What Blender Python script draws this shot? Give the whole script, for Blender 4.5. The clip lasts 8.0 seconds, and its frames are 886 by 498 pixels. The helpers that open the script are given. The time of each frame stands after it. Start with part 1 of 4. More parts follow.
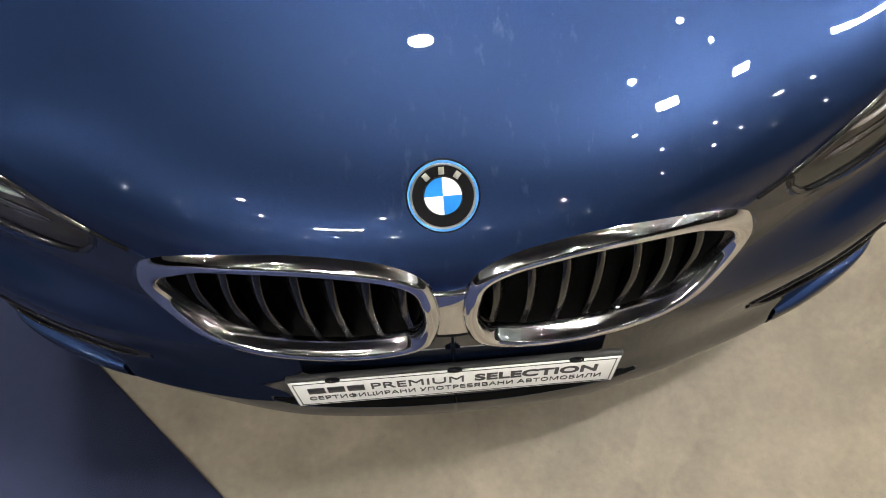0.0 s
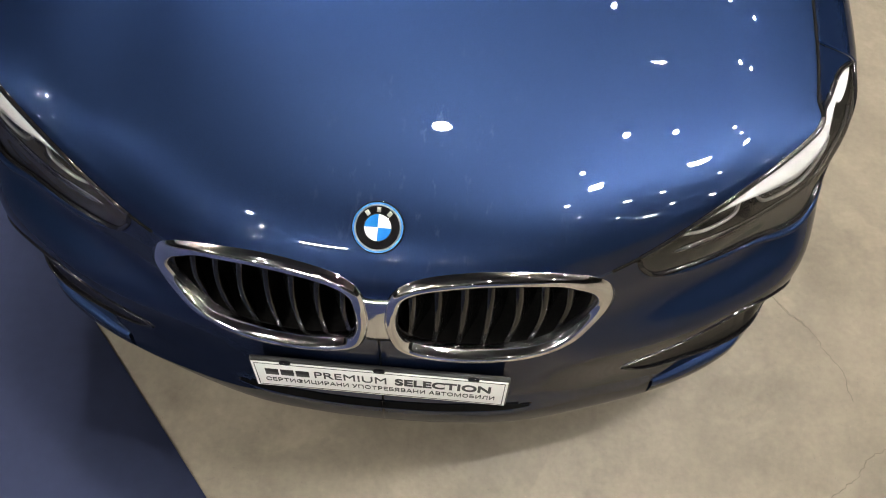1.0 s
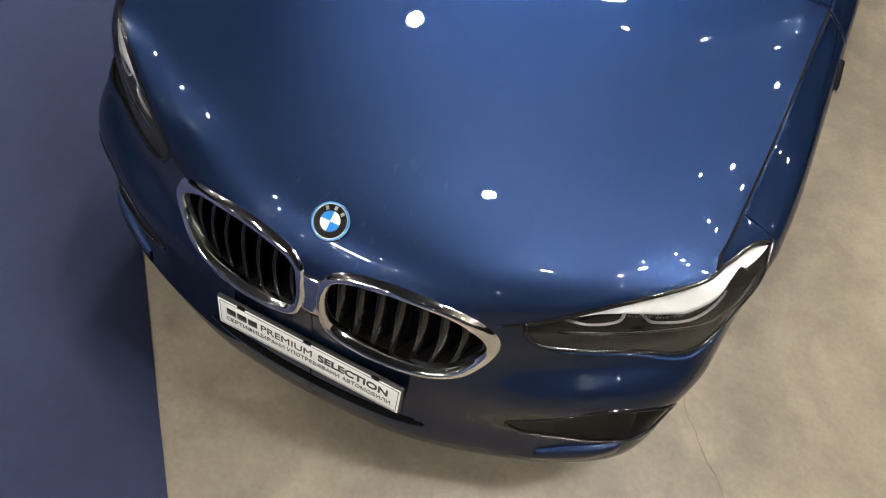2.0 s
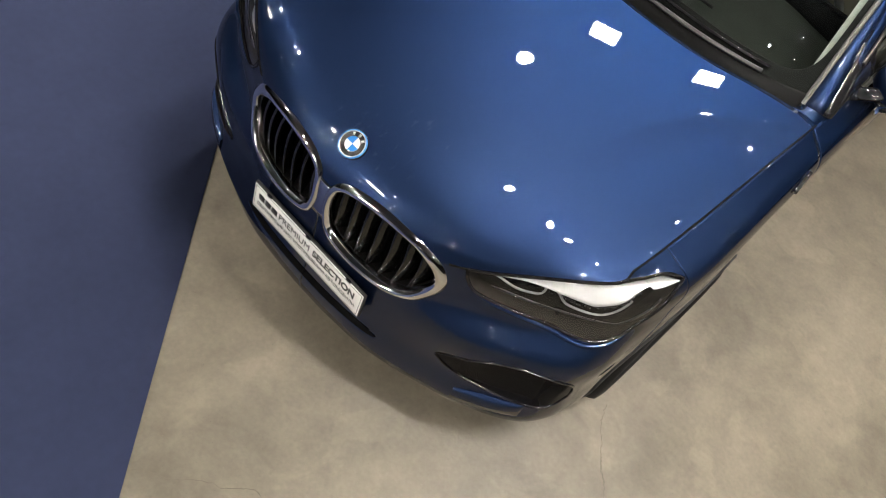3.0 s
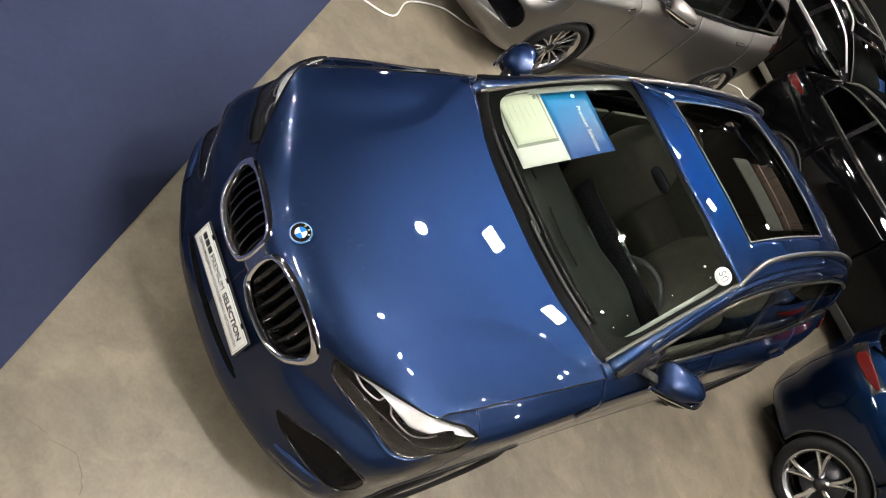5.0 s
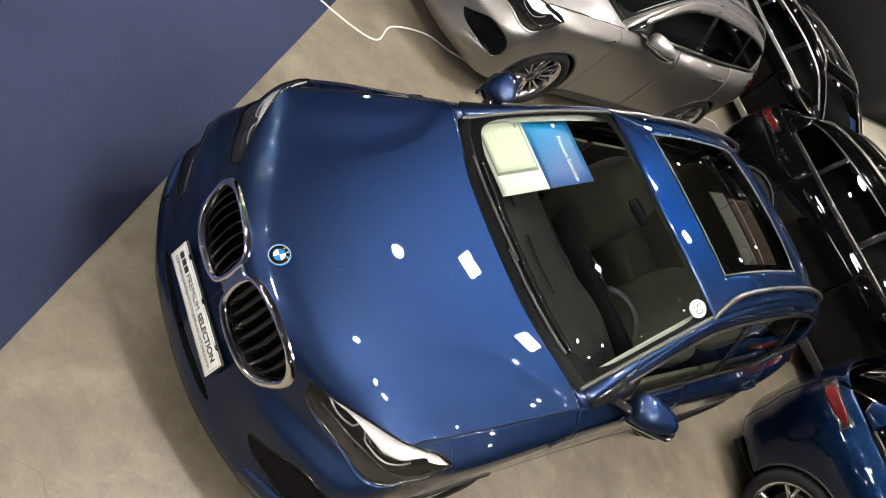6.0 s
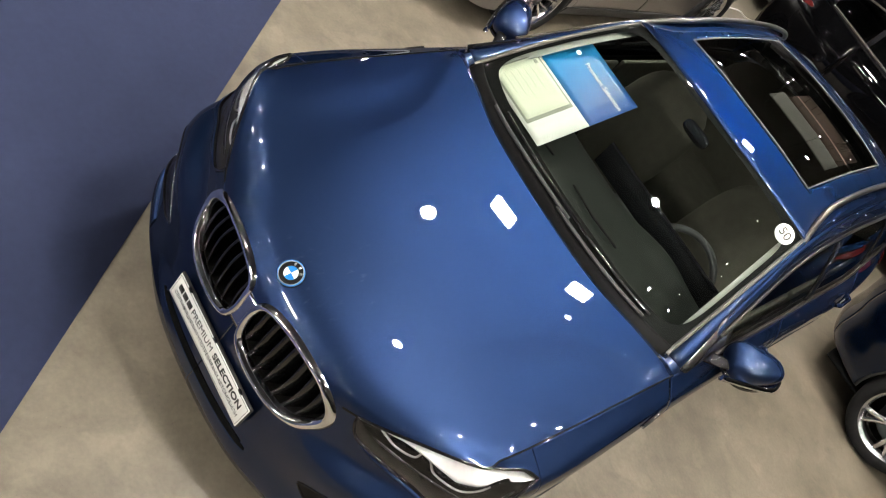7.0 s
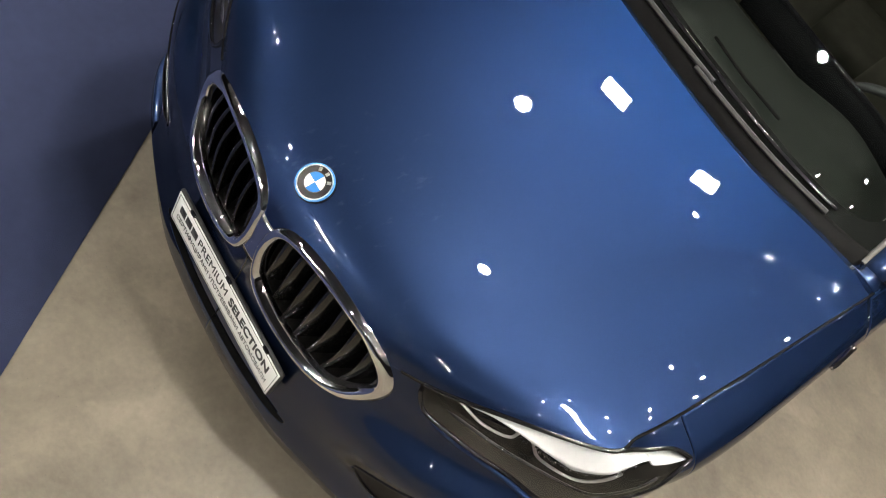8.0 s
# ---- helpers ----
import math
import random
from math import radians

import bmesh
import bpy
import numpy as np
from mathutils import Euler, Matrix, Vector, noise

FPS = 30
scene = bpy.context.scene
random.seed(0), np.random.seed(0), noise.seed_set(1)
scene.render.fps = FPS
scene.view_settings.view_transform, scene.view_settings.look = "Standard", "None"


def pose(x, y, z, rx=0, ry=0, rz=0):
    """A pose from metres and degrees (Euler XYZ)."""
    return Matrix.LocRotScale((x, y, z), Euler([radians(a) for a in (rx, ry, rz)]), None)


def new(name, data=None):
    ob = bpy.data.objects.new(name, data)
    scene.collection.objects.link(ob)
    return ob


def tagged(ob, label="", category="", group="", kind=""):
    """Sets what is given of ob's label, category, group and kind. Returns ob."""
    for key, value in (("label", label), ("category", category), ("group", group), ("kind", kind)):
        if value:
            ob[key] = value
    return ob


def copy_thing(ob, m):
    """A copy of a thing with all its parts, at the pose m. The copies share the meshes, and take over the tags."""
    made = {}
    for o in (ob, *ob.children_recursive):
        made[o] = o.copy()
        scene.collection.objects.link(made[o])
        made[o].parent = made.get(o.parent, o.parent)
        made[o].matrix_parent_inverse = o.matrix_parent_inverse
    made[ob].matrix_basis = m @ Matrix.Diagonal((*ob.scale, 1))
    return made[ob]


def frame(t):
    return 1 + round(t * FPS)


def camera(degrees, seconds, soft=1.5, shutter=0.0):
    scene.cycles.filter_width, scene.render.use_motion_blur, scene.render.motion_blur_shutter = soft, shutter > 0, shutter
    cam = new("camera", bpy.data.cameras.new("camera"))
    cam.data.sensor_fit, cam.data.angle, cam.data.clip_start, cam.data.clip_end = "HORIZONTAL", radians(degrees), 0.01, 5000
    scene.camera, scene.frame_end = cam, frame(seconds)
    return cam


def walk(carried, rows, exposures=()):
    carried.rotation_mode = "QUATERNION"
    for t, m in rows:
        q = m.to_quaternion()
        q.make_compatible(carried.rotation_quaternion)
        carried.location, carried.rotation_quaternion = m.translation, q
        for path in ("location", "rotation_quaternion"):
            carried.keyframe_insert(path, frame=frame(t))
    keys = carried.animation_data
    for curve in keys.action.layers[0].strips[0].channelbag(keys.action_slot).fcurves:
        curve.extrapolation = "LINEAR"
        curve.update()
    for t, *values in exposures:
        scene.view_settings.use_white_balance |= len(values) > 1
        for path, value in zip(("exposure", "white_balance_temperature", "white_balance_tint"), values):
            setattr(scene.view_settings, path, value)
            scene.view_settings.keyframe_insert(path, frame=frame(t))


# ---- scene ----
SHOT_EXPOSURE = 0.30
scene.view_settings.exposure = SHOT_EXPOSURE
cam = camera(56.52, 8.0, soft=1.0)
ROWS = [
    (0.0, -0.0142, -0.3771, 1.8247, 24.851, 1.526, -4.531),
    (0.5, 0.0237, -0.4417, 1.9303, 26.379, 0.948, -2.946),
    (1.0, 0.1392, -0.6401, 2.1275, 31.029, -1.551, 4.787),
    (1.2, 0.2139, -0.6981, 2.2076, 31.867, -1.975, 8.569),
    (2.3, 0.6936, -0.8993, 2.4407, 35.680, -8.710, 33.945),
    (2.5, 0.7949, -0.9678, 2.5010, 35.207, -9.736, 38.472),
    (3.0, 0.9895, -1.1064, 2.6740, 34.959, -13.905, 45.662),
    (3.5, 1.1435, -1.3171, 2.9168, 36.613, -21.001, 50.382),
    (4.0, 1.2296, -1.5612, 3.0976, 42.019, -29.804, 51.259),
    (4.2, 1.2331, -1.6290, 3.0873, 43.040, -32.312, 53.263),
    (5.3, 1.1427, -1.7434, 3.0874, 36.982, -40.075, 63.368),
    (5.5, 1.1518, -1.7566, 3.0920, 38.042, -40.694, 63.180),
    (6.0, 1.1425, -1.7366, 3.0819, 39.361, -41.358, 62.110),
    (6.5, 1.0517, -1.5985, 3.0093, 39.800, -38.735, 58.414),
    (7.0, 0.8542, -1.3557, 2.8326, 40.226, -32.959, 54.012),
    (7.5, 0.7217, -1.0573, 2.5715, 34.802, -27.213, 54.854),
    (8.0, 0.6649, -0.7676, 2.3052, 32.576, -25.135, 55.836),
]
walk(cam, [(t, pose(x, y, z, rx, ry, rz)) for t, x, y, z, rx, ry, rz in ROWS], [(t, SHOT_EXPOSURE + lift) for t, lift in ((0.0, .18), (1.2, .15), (2.3, .02), (4.2, .02), (5.3, .12), (6.5, .18), (7.2, .20), (8.0, .08))])

# ---- world: a closed exhibition hall, hardly any light but its lamps ----
world = bpy.data.worlds.new("hall_air")
scene.world = world
world.use_nodes = True
world.node_tree.nodes["Background"].inputs[0].default_value = (0.9, 0.95, 1.0, 1)
world.node_tree.nodes["Background"].inputs[1].default_value = 0.02


# ---- materials ----
def material(name, color, rough=0.5, metal=0.0, coat=0.0, vary=0.0, scale=20.0, bump=0.0, bump_scale=200.0, spec=0.5):
    """A Principled material with colour variation at two scales and fine relief."""
    m = bpy.data.materials.new(name)
    m.use_nodes = True
    nt = m.node_tree
    b = nt.nodes["Principled BSDF"]
    b.inputs["Base Color"].default_value = (*color, 1)
    b.inputs["Roughness"].default_value = rough
    b.inputs["Metallic"].default_value = metal
    b.inputs["Coat Weight"].default_value = coat
    b.inputs["Coat Roughness"].default_value = 0.02
    b.inputs["Specular IOR Level"].default_value = spec
    tc = nt.nodes.new("ShaderNodeTexCoord")
    if vary:
        mix = None
        last = None
        for k, f in ((scale, 0.6), (scale * 9, 0.4)):
            n = nt.nodes.new("ShaderNodeTexNoise")
            n.inputs["Scale"].default_value = k
            n.inputs["Detail"].default_value = 5
            nt.links.new(tc.outputs["Object"], n.inputs["Vector"])
            r = nt.nodes.new("ShaderNodeMapRange")
            r.inputs["To Min"].default_value = 1 - vary * f * 2
            r.inputs["To Max"].default_value = 1 + vary * f * 2
            nt.links.new(n.outputs["Fac"], r.inputs["Value"])
            mix = nt.nodes.new("ShaderNodeMix")
            mix.data_type, mix.blend_type = "RGBA", "MULTIPLY"
            mix.inputs["Factor"].default_value = 1
            if last is None:
                mix.inputs["A"].default_value = (*color, 1)
            else:
                nt.links.new(last, mix.inputs["A"])
            nt.links.new(r.outputs["Result"], mix.inputs["B"])
            last = mix.outputs["Result"]
        nt.links.new(last, b.inputs["Base Color"])
    if bump:
        n = nt.nodes.new("ShaderNodeTexNoise")
        n.inputs["Scale"].default_value = bump_scale
        n.inputs["Detail"].default_value = 4
        nt.links.new(tc.outputs["Object"], n.inputs["Vector"])
        bp = nt.nodes.new("ShaderNodeBump")
        bp.inputs["Strength"].default_value = bump
        bp.inputs["Distance"].default_value = 0.002
        nt.links.new(n.outputs["Fac"], bp.inputs["Height"])
        nt.links.new(bp.outputs["Normal"], b.inputs["Normal"])
    return m


def car_paint(name, color, metal=0.55, rough=0.32, flake=0.25, dusty=None, clear=1.0, edge=(0.55, 0.5, 0.6, 1)):
    """Metallic paint: flakes under a clear coat, with faint orange peel."""
    m = bpy.data.materials.new(name)
    m.use_nodes = True
    nt = m.node_tree
    b = nt.nodes["Principled BSDF"]
    b.inputs["Metallic"].default_value = metal
    b.inputs["Roughness"].default_value = rough
    b.inputs["Coat Weight"].default_value = clear
    b.inputs["Specular IOR Level"].default_value = 0.0
    b.inputs["Specular Tint"].default_value = edge
    b.inputs["Coat Roughness"].default_value = 0.015
    b.inputs["Coat IOR"].default_value = 1.45
    tc = nt.nodes.new("ShaderNodeTexCoord")
    v = nt.nodes.new("ShaderNodeTexVoronoi")
    v.inputs["Scale"].default_value = 1800
    nt.links.new(tc.outputs["Object"], v.inputs["Vector"])
    dust = nt.nodes.new("ShaderNodeTexNoise")
    dust.inputs["Scale"].default_value = 6
    dust.inputs["Detail"].default_value = 8
    nt.links.new(tc.outputs["Object"], dust.inputs["Vector"])
    r = nt.nodes.new("ShaderNodeMapRange")
    r.inputs["To Min"].default_value = 1 - flake
    r.inputs["To Max"].default_value = 1 + flake
    nt.links.new(v.outputs["Color"], r.inputs["Value"])
    mix = nt.nodes.new("ShaderNodeMix")
    mix.data_type, mix.blend_type = "RGBA", "MULTIPLY"
    mix.inputs["Factor"].default_value = 1
    mix.inputs["A"].default_value = (*color, 1)
    nt.links.new(r.outputs["Result"], mix.inputs["B"])
    nt.links.new(mix.outputs["Result"], b.inputs["Base Color"])
    if dusty:
        # dry wipe marks round one spot
        far = nt.nodes.new("ShaderNodeVectorMath")
        far.operation = "DISTANCE"
        far.inputs[1].default_value = dusty
        nt.links.new(tc.outputs["Object"], far.inputs[0])
        ring = nt.nodes.new("ShaderNodeMapRange")
        ring.inputs["From Min"].default_value, ring.inputs["From Max"].default_value = 0.12, 0.34
        ring.inputs["To Min"].default_value, ring.inputs["To Max"].default_value = 1, 0
        nt.links.new(far.outputs["Value"], ring.inputs["Value"])
        stretch = nt.nodes.new("ShaderNodeMapping")
        stretch.inputs["Scale"].default_value = (34, 12, 12)
        nt.links.new(tc.outputs["Object"], stretch.inputs["Vector"])
        smear = nt.nodes.new("ShaderNodeTexNoise")
        smear.inputs["Scale"].default_value, smear.inputs["Detail"].default_value, smear.inputs["Roughness"].default_value = 1.6, 7, 0.65
        nt.links.new(stretch.outputs["Vector"], smear.inputs["Vector"])
        cut = nt.nodes.new("ShaderNodeMapRange")
        cut.inputs["From Min"].default_value, cut.inputs["From Max"].default_value = 0.60, 0.80
        cut.inputs["To Max"].default_value = 0.3
        nt.links.new(smear.outputs["Fac"], cut.inputs["Value"])
        both_m = nt.nodes.new("ShaderNodeMath")
        both_m.operation = "MULTIPLY"
        nt.links.new(cut.outputs["Result"], both_m.inputs[0])
        nt.links.new(ring.outputs["Result"], both_m.inputs[1])
        dm = nt.nodes.new("ShaderNodeMix")
        dm.data_type = "RGBA"
        dm.inputs["B"].default_value = (0.16, 0.19, 0.24, 1)
        nt.links.new(both_m.outputs[0], dm.inputs["Factor"])
        nt.links.new(mix.outputs["Result"], dm.inputs["A"])
        nt.links.new(dm.outputs["Result"], b.inputs["Base Color"])
    peel = nt.nodes.new("ShaderNodeTexNoise")
    peel.inputs["Scale"].default_value = 160
    nt.links.new(tc.outputs["Object"], peel.inputs["Vector"])
    bp = nt.nodes.new("ShaderNodeBump")
    bp.inputs["Strength"].default_value = 0.012
    bp.inputs["Distance"].default_value = 0.001
    nt.links.new(peel.outputs["Fac"], bp.inputs["Height"])
    nt.links.new(bp.outputs["Normal"], b.inputs["Coat Normal"])
    wipe = nt.nodes.new("ShaderNodeMapRange")
    wipe.inputs["From Min"].default_value = 0.45
    wipe.inputs["From Max"].default_value = 0.8
    wipe.inputs["To Min"].default_value = 0.004
    wipe.inputs["To Max"].default_value = 0.03
    nt.links.new(dust.outputs["Fac"], wipe.inputs["Value"])
    nt.links.new(wipe.outputs["Result"], b.inputs["Coat Roughness"])
    return m


def glass(name, tint, gloss=1.0):
    """A pane: tinted see-through with the gloss of its face."""
    m = bpy.data.materials.new(name)
    m.use_nodes = True
    nt = m.node_tree
    out = nt.nodes["Material Output"]
    nt.nodes.remove(nt.nodes["Principled BSDF"])
    tr = nt.nodes.new("ShaderNodeBsdfTransparent")
    tr.inputs["Color"].default_value = (*tint, 1)
    gl = nt.nodes.new("ShaderNodeBsdfGlossy")
    gl.inputs["Roughness"].default_value = 0.01
    gl.inputs["Color"].default_value = (gloss, gloss, gloss, 1)
    fr = nt.nodes.new("ShaderNodeFresnel")
    fr.inputs["IOR"].default_value = 1.5
    mx = nt.nodes.new("ShaderNodeMixShader")
    nt.links.new(fr.outputs["Fac"], mx.inputs["Fac"])
    nt.links.new(tr.outputs[0], mx.inputs[1])
    nt.links.new(gl.outputs[0], mx.inputs[2])
    nt.links.new(mx.outputs[0], out.inputs["Surface"])
    return m


def emitter(name, color, strength):
    m = bpy.data.materials.new(name)
    m.use_nodes = True
    b = m.node_tree.nodes["Principled BSDF"]
    b.inputs["Base Color"].default_value = (0.8, 0.8, 0.8, 1)
    b.inputs["Emission Color"].default_value = (*color, 1)
    b.inputs["Emission Strength"].default_value = strength
    return m


PAINT_BLUE = car_paint("blue_metallic_paint", (0.0164, 0.0318, 0.084), 1.0, 0.48, 0.25, (0.10, 0.17, 0.98), 1.0, (0.03, 0.03, 0.08, 1))
PAINT_SILVER = car_paint("silver_metallic_paint", (0.29, 0.28, 0.27), 1.0, 0.42, 0.12)
PAINT_BLACK = car_paint("black_paint", (0.0015, 0.0015, 0.0018), 0.0, 0.3, 0.0, None, 0.4)
PAINT_BLUE_TWO = car_paint("sea_blue_metallic_paint", (0.0022, 0.0085, 0.028), 0.88, 0.42)
BLACK_GLOSS = material("gloss_black_plastic", (0.007, 0.007, 0.008), 0.10, 0, 0.15)
BLACK_MATT = material("grained_black_plastic", (0.018, 0.018, 0.019), 0.62, 0, 0, 0.2, 60, 0.3, 900)
SLAT_BLACK = material("slat_black_plastic", (0.006, 0.006, 0.006), 0.14, 0, 0, 0, 20, 0, 200, 0.5)
BORDER_BLACK = material("printed_black_border", (0.006, 0.006, 0.006), 0.45, 0, 0, 0.1, 30, 0, 200, 0.04)
CRACK = material("crack_shadow_dirt", (0.11, 0.095, 0.072), 0.9)
VENT_BLACK = material("vent_black_plastic", (0.004, 0.004, 0.005), 0.08, 0, 0, 0, 20, 0, 200, 0.10)
# near-black for hollows: their shade is put into the colour
VOID = material("cavity_shade_black", (0.006, 0.006, 0.006), 0.9, 0, 0, 0.3, 30, 0, 200, 0.05)
RUBBER = material("tyre_rubber", (0.012, 0.012, 0.0125), 0.72, 0, 0, 0.25, 25, 0.3, 300, 0.1)
CHROME = material("chrome", (0.78, 0.78, 0.80), 0.07, 1.0, 0, 0.03, 8)
SATIN = material("satin_aluminium", (0.50, 0.49, 0.48), 0.30, 1.0, 0, 0.05, 12)
RAIL_GREY = material("dark_satin_rail", (0.13, 0.125, 0.12), 0.34, 1.0, 0, 0.05, 12)
DARK_SATIN = material("dark_satin_trim", (0.075, 0.070, 0.066), 0.30, 1.0, 0, 0.05, 12)
GREY_TRIM = material("grey_seal", (0.065, 0.063, 0.058), 0.6, 0, 0, 0.1, 30)
ALLOY = material("machined_alloy", (0.62, 0.62, 0.63), 0.22, 1.0, 0, 0.05, 20)
ALLOY_DARK = material("dark_alloy", (0.05, 0.05, 0.055), 0.35, 0.8, 0, 0.1, 20)
GLASS = glass("windscreen_glass", (0.72, 0.80, 0.76), 0.6)
GLASS_DARK = glass("privacy_glass", (0.30, 0.33, 0.33))
GLASS_ROOF = glass("roof_glass", (0.34, 0.35, 0.345))
# lining grey, also the painted grey reflection under the roof glass
PILLAR_GREY = material("pale_grey_lining_reflection", (0.27, 0.268, 0.24), 0.8, 0, 0, 0.1, 30)
# a brown reflection in the roof glass, put into a colour
BROWN_REFLECTION = material("brown_reflection_tint", (0.13, 0.085, 0.065), 0.85, 0, 0, 0.3, 12)
GLASS_LENS = glass("headlight_lens", (0.92, 0.93, 0.94), 0.55)
WHITE_PLASTIC = material("white_plate_plastic", (0.78, 0.78, 0.76), 0.35, 0, 0.2, 0.03, 15)
INK = material("black_print", (0.012, 0.012, 0.014), 0.5)
WHITE_INK = material("white_print", (0.85, 0.86, 0.88), 0.5)
BLUE_RING = material("bright_blue_enamel", (0.018, 0.17, 0.50), 0.2, 0, 0.8)
PALE_BLUE = material("pale_blue_metal", (0.07, 0.27, 0.66), 0.25, 0.25, 0.6)
BLACK_ENAMEL = material("black_enamel", (0.006, 0.006, 0.007), 0.2, 0, 0.8)
WHITE_ENAMEL = material("white_enamel", (0.80, 0.80, 0.80), 0.2, 0, 0.8)
SILVER_GUIDE = material("clear_light_guide", (0.82, 0.82, 0.82), 0.14, 0.35, 0.5, 0.10, 60, 0.12, 400)
LAMP_GREY = material("lamp_housing_grey", (0.020, 0.018, 0.0155), 0.95, 0.0, 0.0, 0.1, 40, 0, 200, 0.1)
RED_LENS = material("red_tail_lens", (0.045, 0.003, 0.003), 0.12, 0, 0.3, 0.3, 40, 0, 200, 0.3)
DASH = material("dashboard_grey_green", (0.0115, 0.0130, 0.0112), 0.75, 0, 0, 0.15, 30, 0.4, 700, 0.12)
SEAT = material("dark_brown_upholstery", (0.068, 0.062, 0.050), 0.8, 0, 0, 0.2, 20, 0.3, 400, 0.15)
PAPER = material("white_paper", (0.46, 0.46, 0.43), 0.7, 0, 0, 0.02, 10)
PAPER_GREY = material("grey_page_edge", (0.20, 0.205, 0.17), 0.75, 0, 0, 0.05, 12)
PAPER_FAINT = material("faint_grey_print", (0.36, 0.37, 0.30), 0.75, 0, 0, 0.03, 12)
PAPER_CREAM = material("cream_page", (0.44, 0.455, 0.36), 0.75, 0, 0, 0.03, 12)


def printed_fade(name, pale, deep, x0, x1):
    """Printed card whose ink runs from pale to deep along x, with a soft cloud in it."""
    m = material(name, pale, 0.35, 0, 0.3)
    nt = m.node_tree
    tc = nt.nodes.new("ShaderNodeTexCoord")
    axes = nt.nodes.new("ShaderNodeSeparateXYZ")
    nt.links.new(tc.outputs["Object"], axes.inputs[0])
    cloud = nt.nodes.new("ShaderNodeTexNoise")
    cloud.inputs["Scale"].default_value = 9
    nt.links.new(tc.outputs["Object"], cloud.inputs["Vector"])
    wob = nt.nodes.new("ShaderNodeMath")
    wob.operation = "MULTIPLY_ADD"
    wob.inputs[1].default_value = 0.16
    nt.links.new(cloud.outputs["Fac"], wob.inputs[0])
    nt.links.new(axes.outputs[0], wob.inputs[2])
    run = nt.nodes.new("ShaderNodeMapRange")
    run.inputs["From Min"].default_value, run.inputs["From Max"].default_value = x0 + .08, x1 + .08
    nt.links.new(wob.outputs[0], run.inputs["Value"])
    mix = nt.nodes.new("ShaderNodeMix")
    mix.data_type = "RGBA"
    mix.inputs["A"].default_value, mix.inputs["B"].default_value = (*pale, 1), (*deep, 1)
    nt.links.new(run.outputs["Result"], mix.inputs["Factor"])
    nt.links.new(mix.outputs["Result"], nt.nodes["Principled BSDF"].inputs["Base Color"])
    return m


POSTER_BLUE = printed_fade("blue_card", (0.010, 0.21, 0.46), (0.022, 0.070, 0.24), -.66, -.30)
CABLE_WHITE = material("white_cable_sheath", (0.72, 0.71, 0.68), 0.5, 0, 0, 0.05, 20)


# ---- helpers for meshes ----
def spline(points, u):
    """Points on a Catmull-Rom curve through the rows of points, at u = 0 .. n - 1."""
    p = np.asarray(points, float)
    n = len(p)
    u = np.clip(np.asarray(u, float), 0, n - 1)
    i = np.minimum(u.astype(int), n - 2)
    f = (u - i).reshape(u.shape + (1,) * (p.ndim - 1))
    a, b, c, d = p[np.maximum(i - 1, 0)], p[i], p[i + 1], p[np.minimum(i + 2, n - 1)]
    a = np.where((i == 0).reshape(f.shape), 2 * b - c, a)
    d = np.where((i == n - 2).reshape(f.shape), 2 * c - b, d)
    return b + .5 * f * (c - a + f * (2 * a - 5 * b + 4 * c - d + f * (3 * (b - c) + d - a)))


def closed(points, n, smooth=True):
    """n points on a closed smooth curve through points."""
    p = np.asarray(points, float)
    q = np.vstack([p[-2:], p, p[:3]])
    u = 2 + np.arange(n) * len(p) / n
    return spline(q, u)


def geometry(verts, faces, name="piece", smooth=True):
    me = bpy.data.meshes.new(name)
    me.from_pydata([tuple(map(float, v)) for v in verts], [], [tuple(map(int, f)) for f in faces])
    me.validate()
    if smooth:
        me.polygons.foreach_set("use_smooth", [True] * len(me.polygons))
    me.update()
    return me


def part(name, data, mat, parent=None, label="", thick=0.0, offset=-1.0, bevel=0.0):
    """Links a mesh, a bmesh or (verts, faces) as one mesh object under a thing or a part."""
    if isinstance(data, bmesh.types.BMesh):
        me = bpy.data.meshes.new(name)
        data.to_mesh(me)
        data.free()
        me.polygons.foreach_set("use_smooth", [True] * len(me.polygons))
    elif isinstance(data, tuple):
        me = geometry(*data, name)
    else:
        me = data
    me.materials.clear()
    me.materials.append(mat)
    ob = new(name, me)
    ob.parent = parent
    if thick:
        md = ob.modifiers.new("thickness", "SOLIDIFY")
        md.thickness, md.offset = thick, offset
    if bevel:
        md = ob.modifiers.new("rounding", "BEVEL")
        md.width, md.segments, md.limit_method = bevel, 2, "ANGLE"
    if label:
        tagged(ob, label)
    return ob


def merge(*pieces):
    verts, faces, n = [], [], 0
    for v, f in pieces:
        verts += list(v)
        faces += [tuple(i + n for i in q) for q in f]
        n += len(v)
    return verts, faces


def mirror_x(piece):
    v, f = piece
    return [(-a[0], a[1], a[2]) for a in v], [tuple(reversed(q)) for q in f]


def grid(p, wrap=False, flip=False):
    """Verts and faces of a grid of points p[i, j]."""
    n, m = p.shape[:2]
    faces = []
    for i in range(n - (0 if wrap else 1)):
        k = (i + 1) % n
        for j in range(m - 1):
            q = (i * m + j, k * m + j, k * m + j + 1, i * m + j + 1)
            faces.append(q[::-1] if flip else q)
    return list(p.reshape(-1, 3)), faces


def box(x0, x1, y0, y1, z0, z1):
    v = [(x, y, z) for x in (x0, x1) for y in (y0, y1) for z in (z0, z1)]
    return v, [(0, 1, 3, 2), (4, 6, 7, 5), (0, 4, 5, 1), (2, 3, 7, 6), (0, 2, 6, 4), (1, 5, 7, 3)]


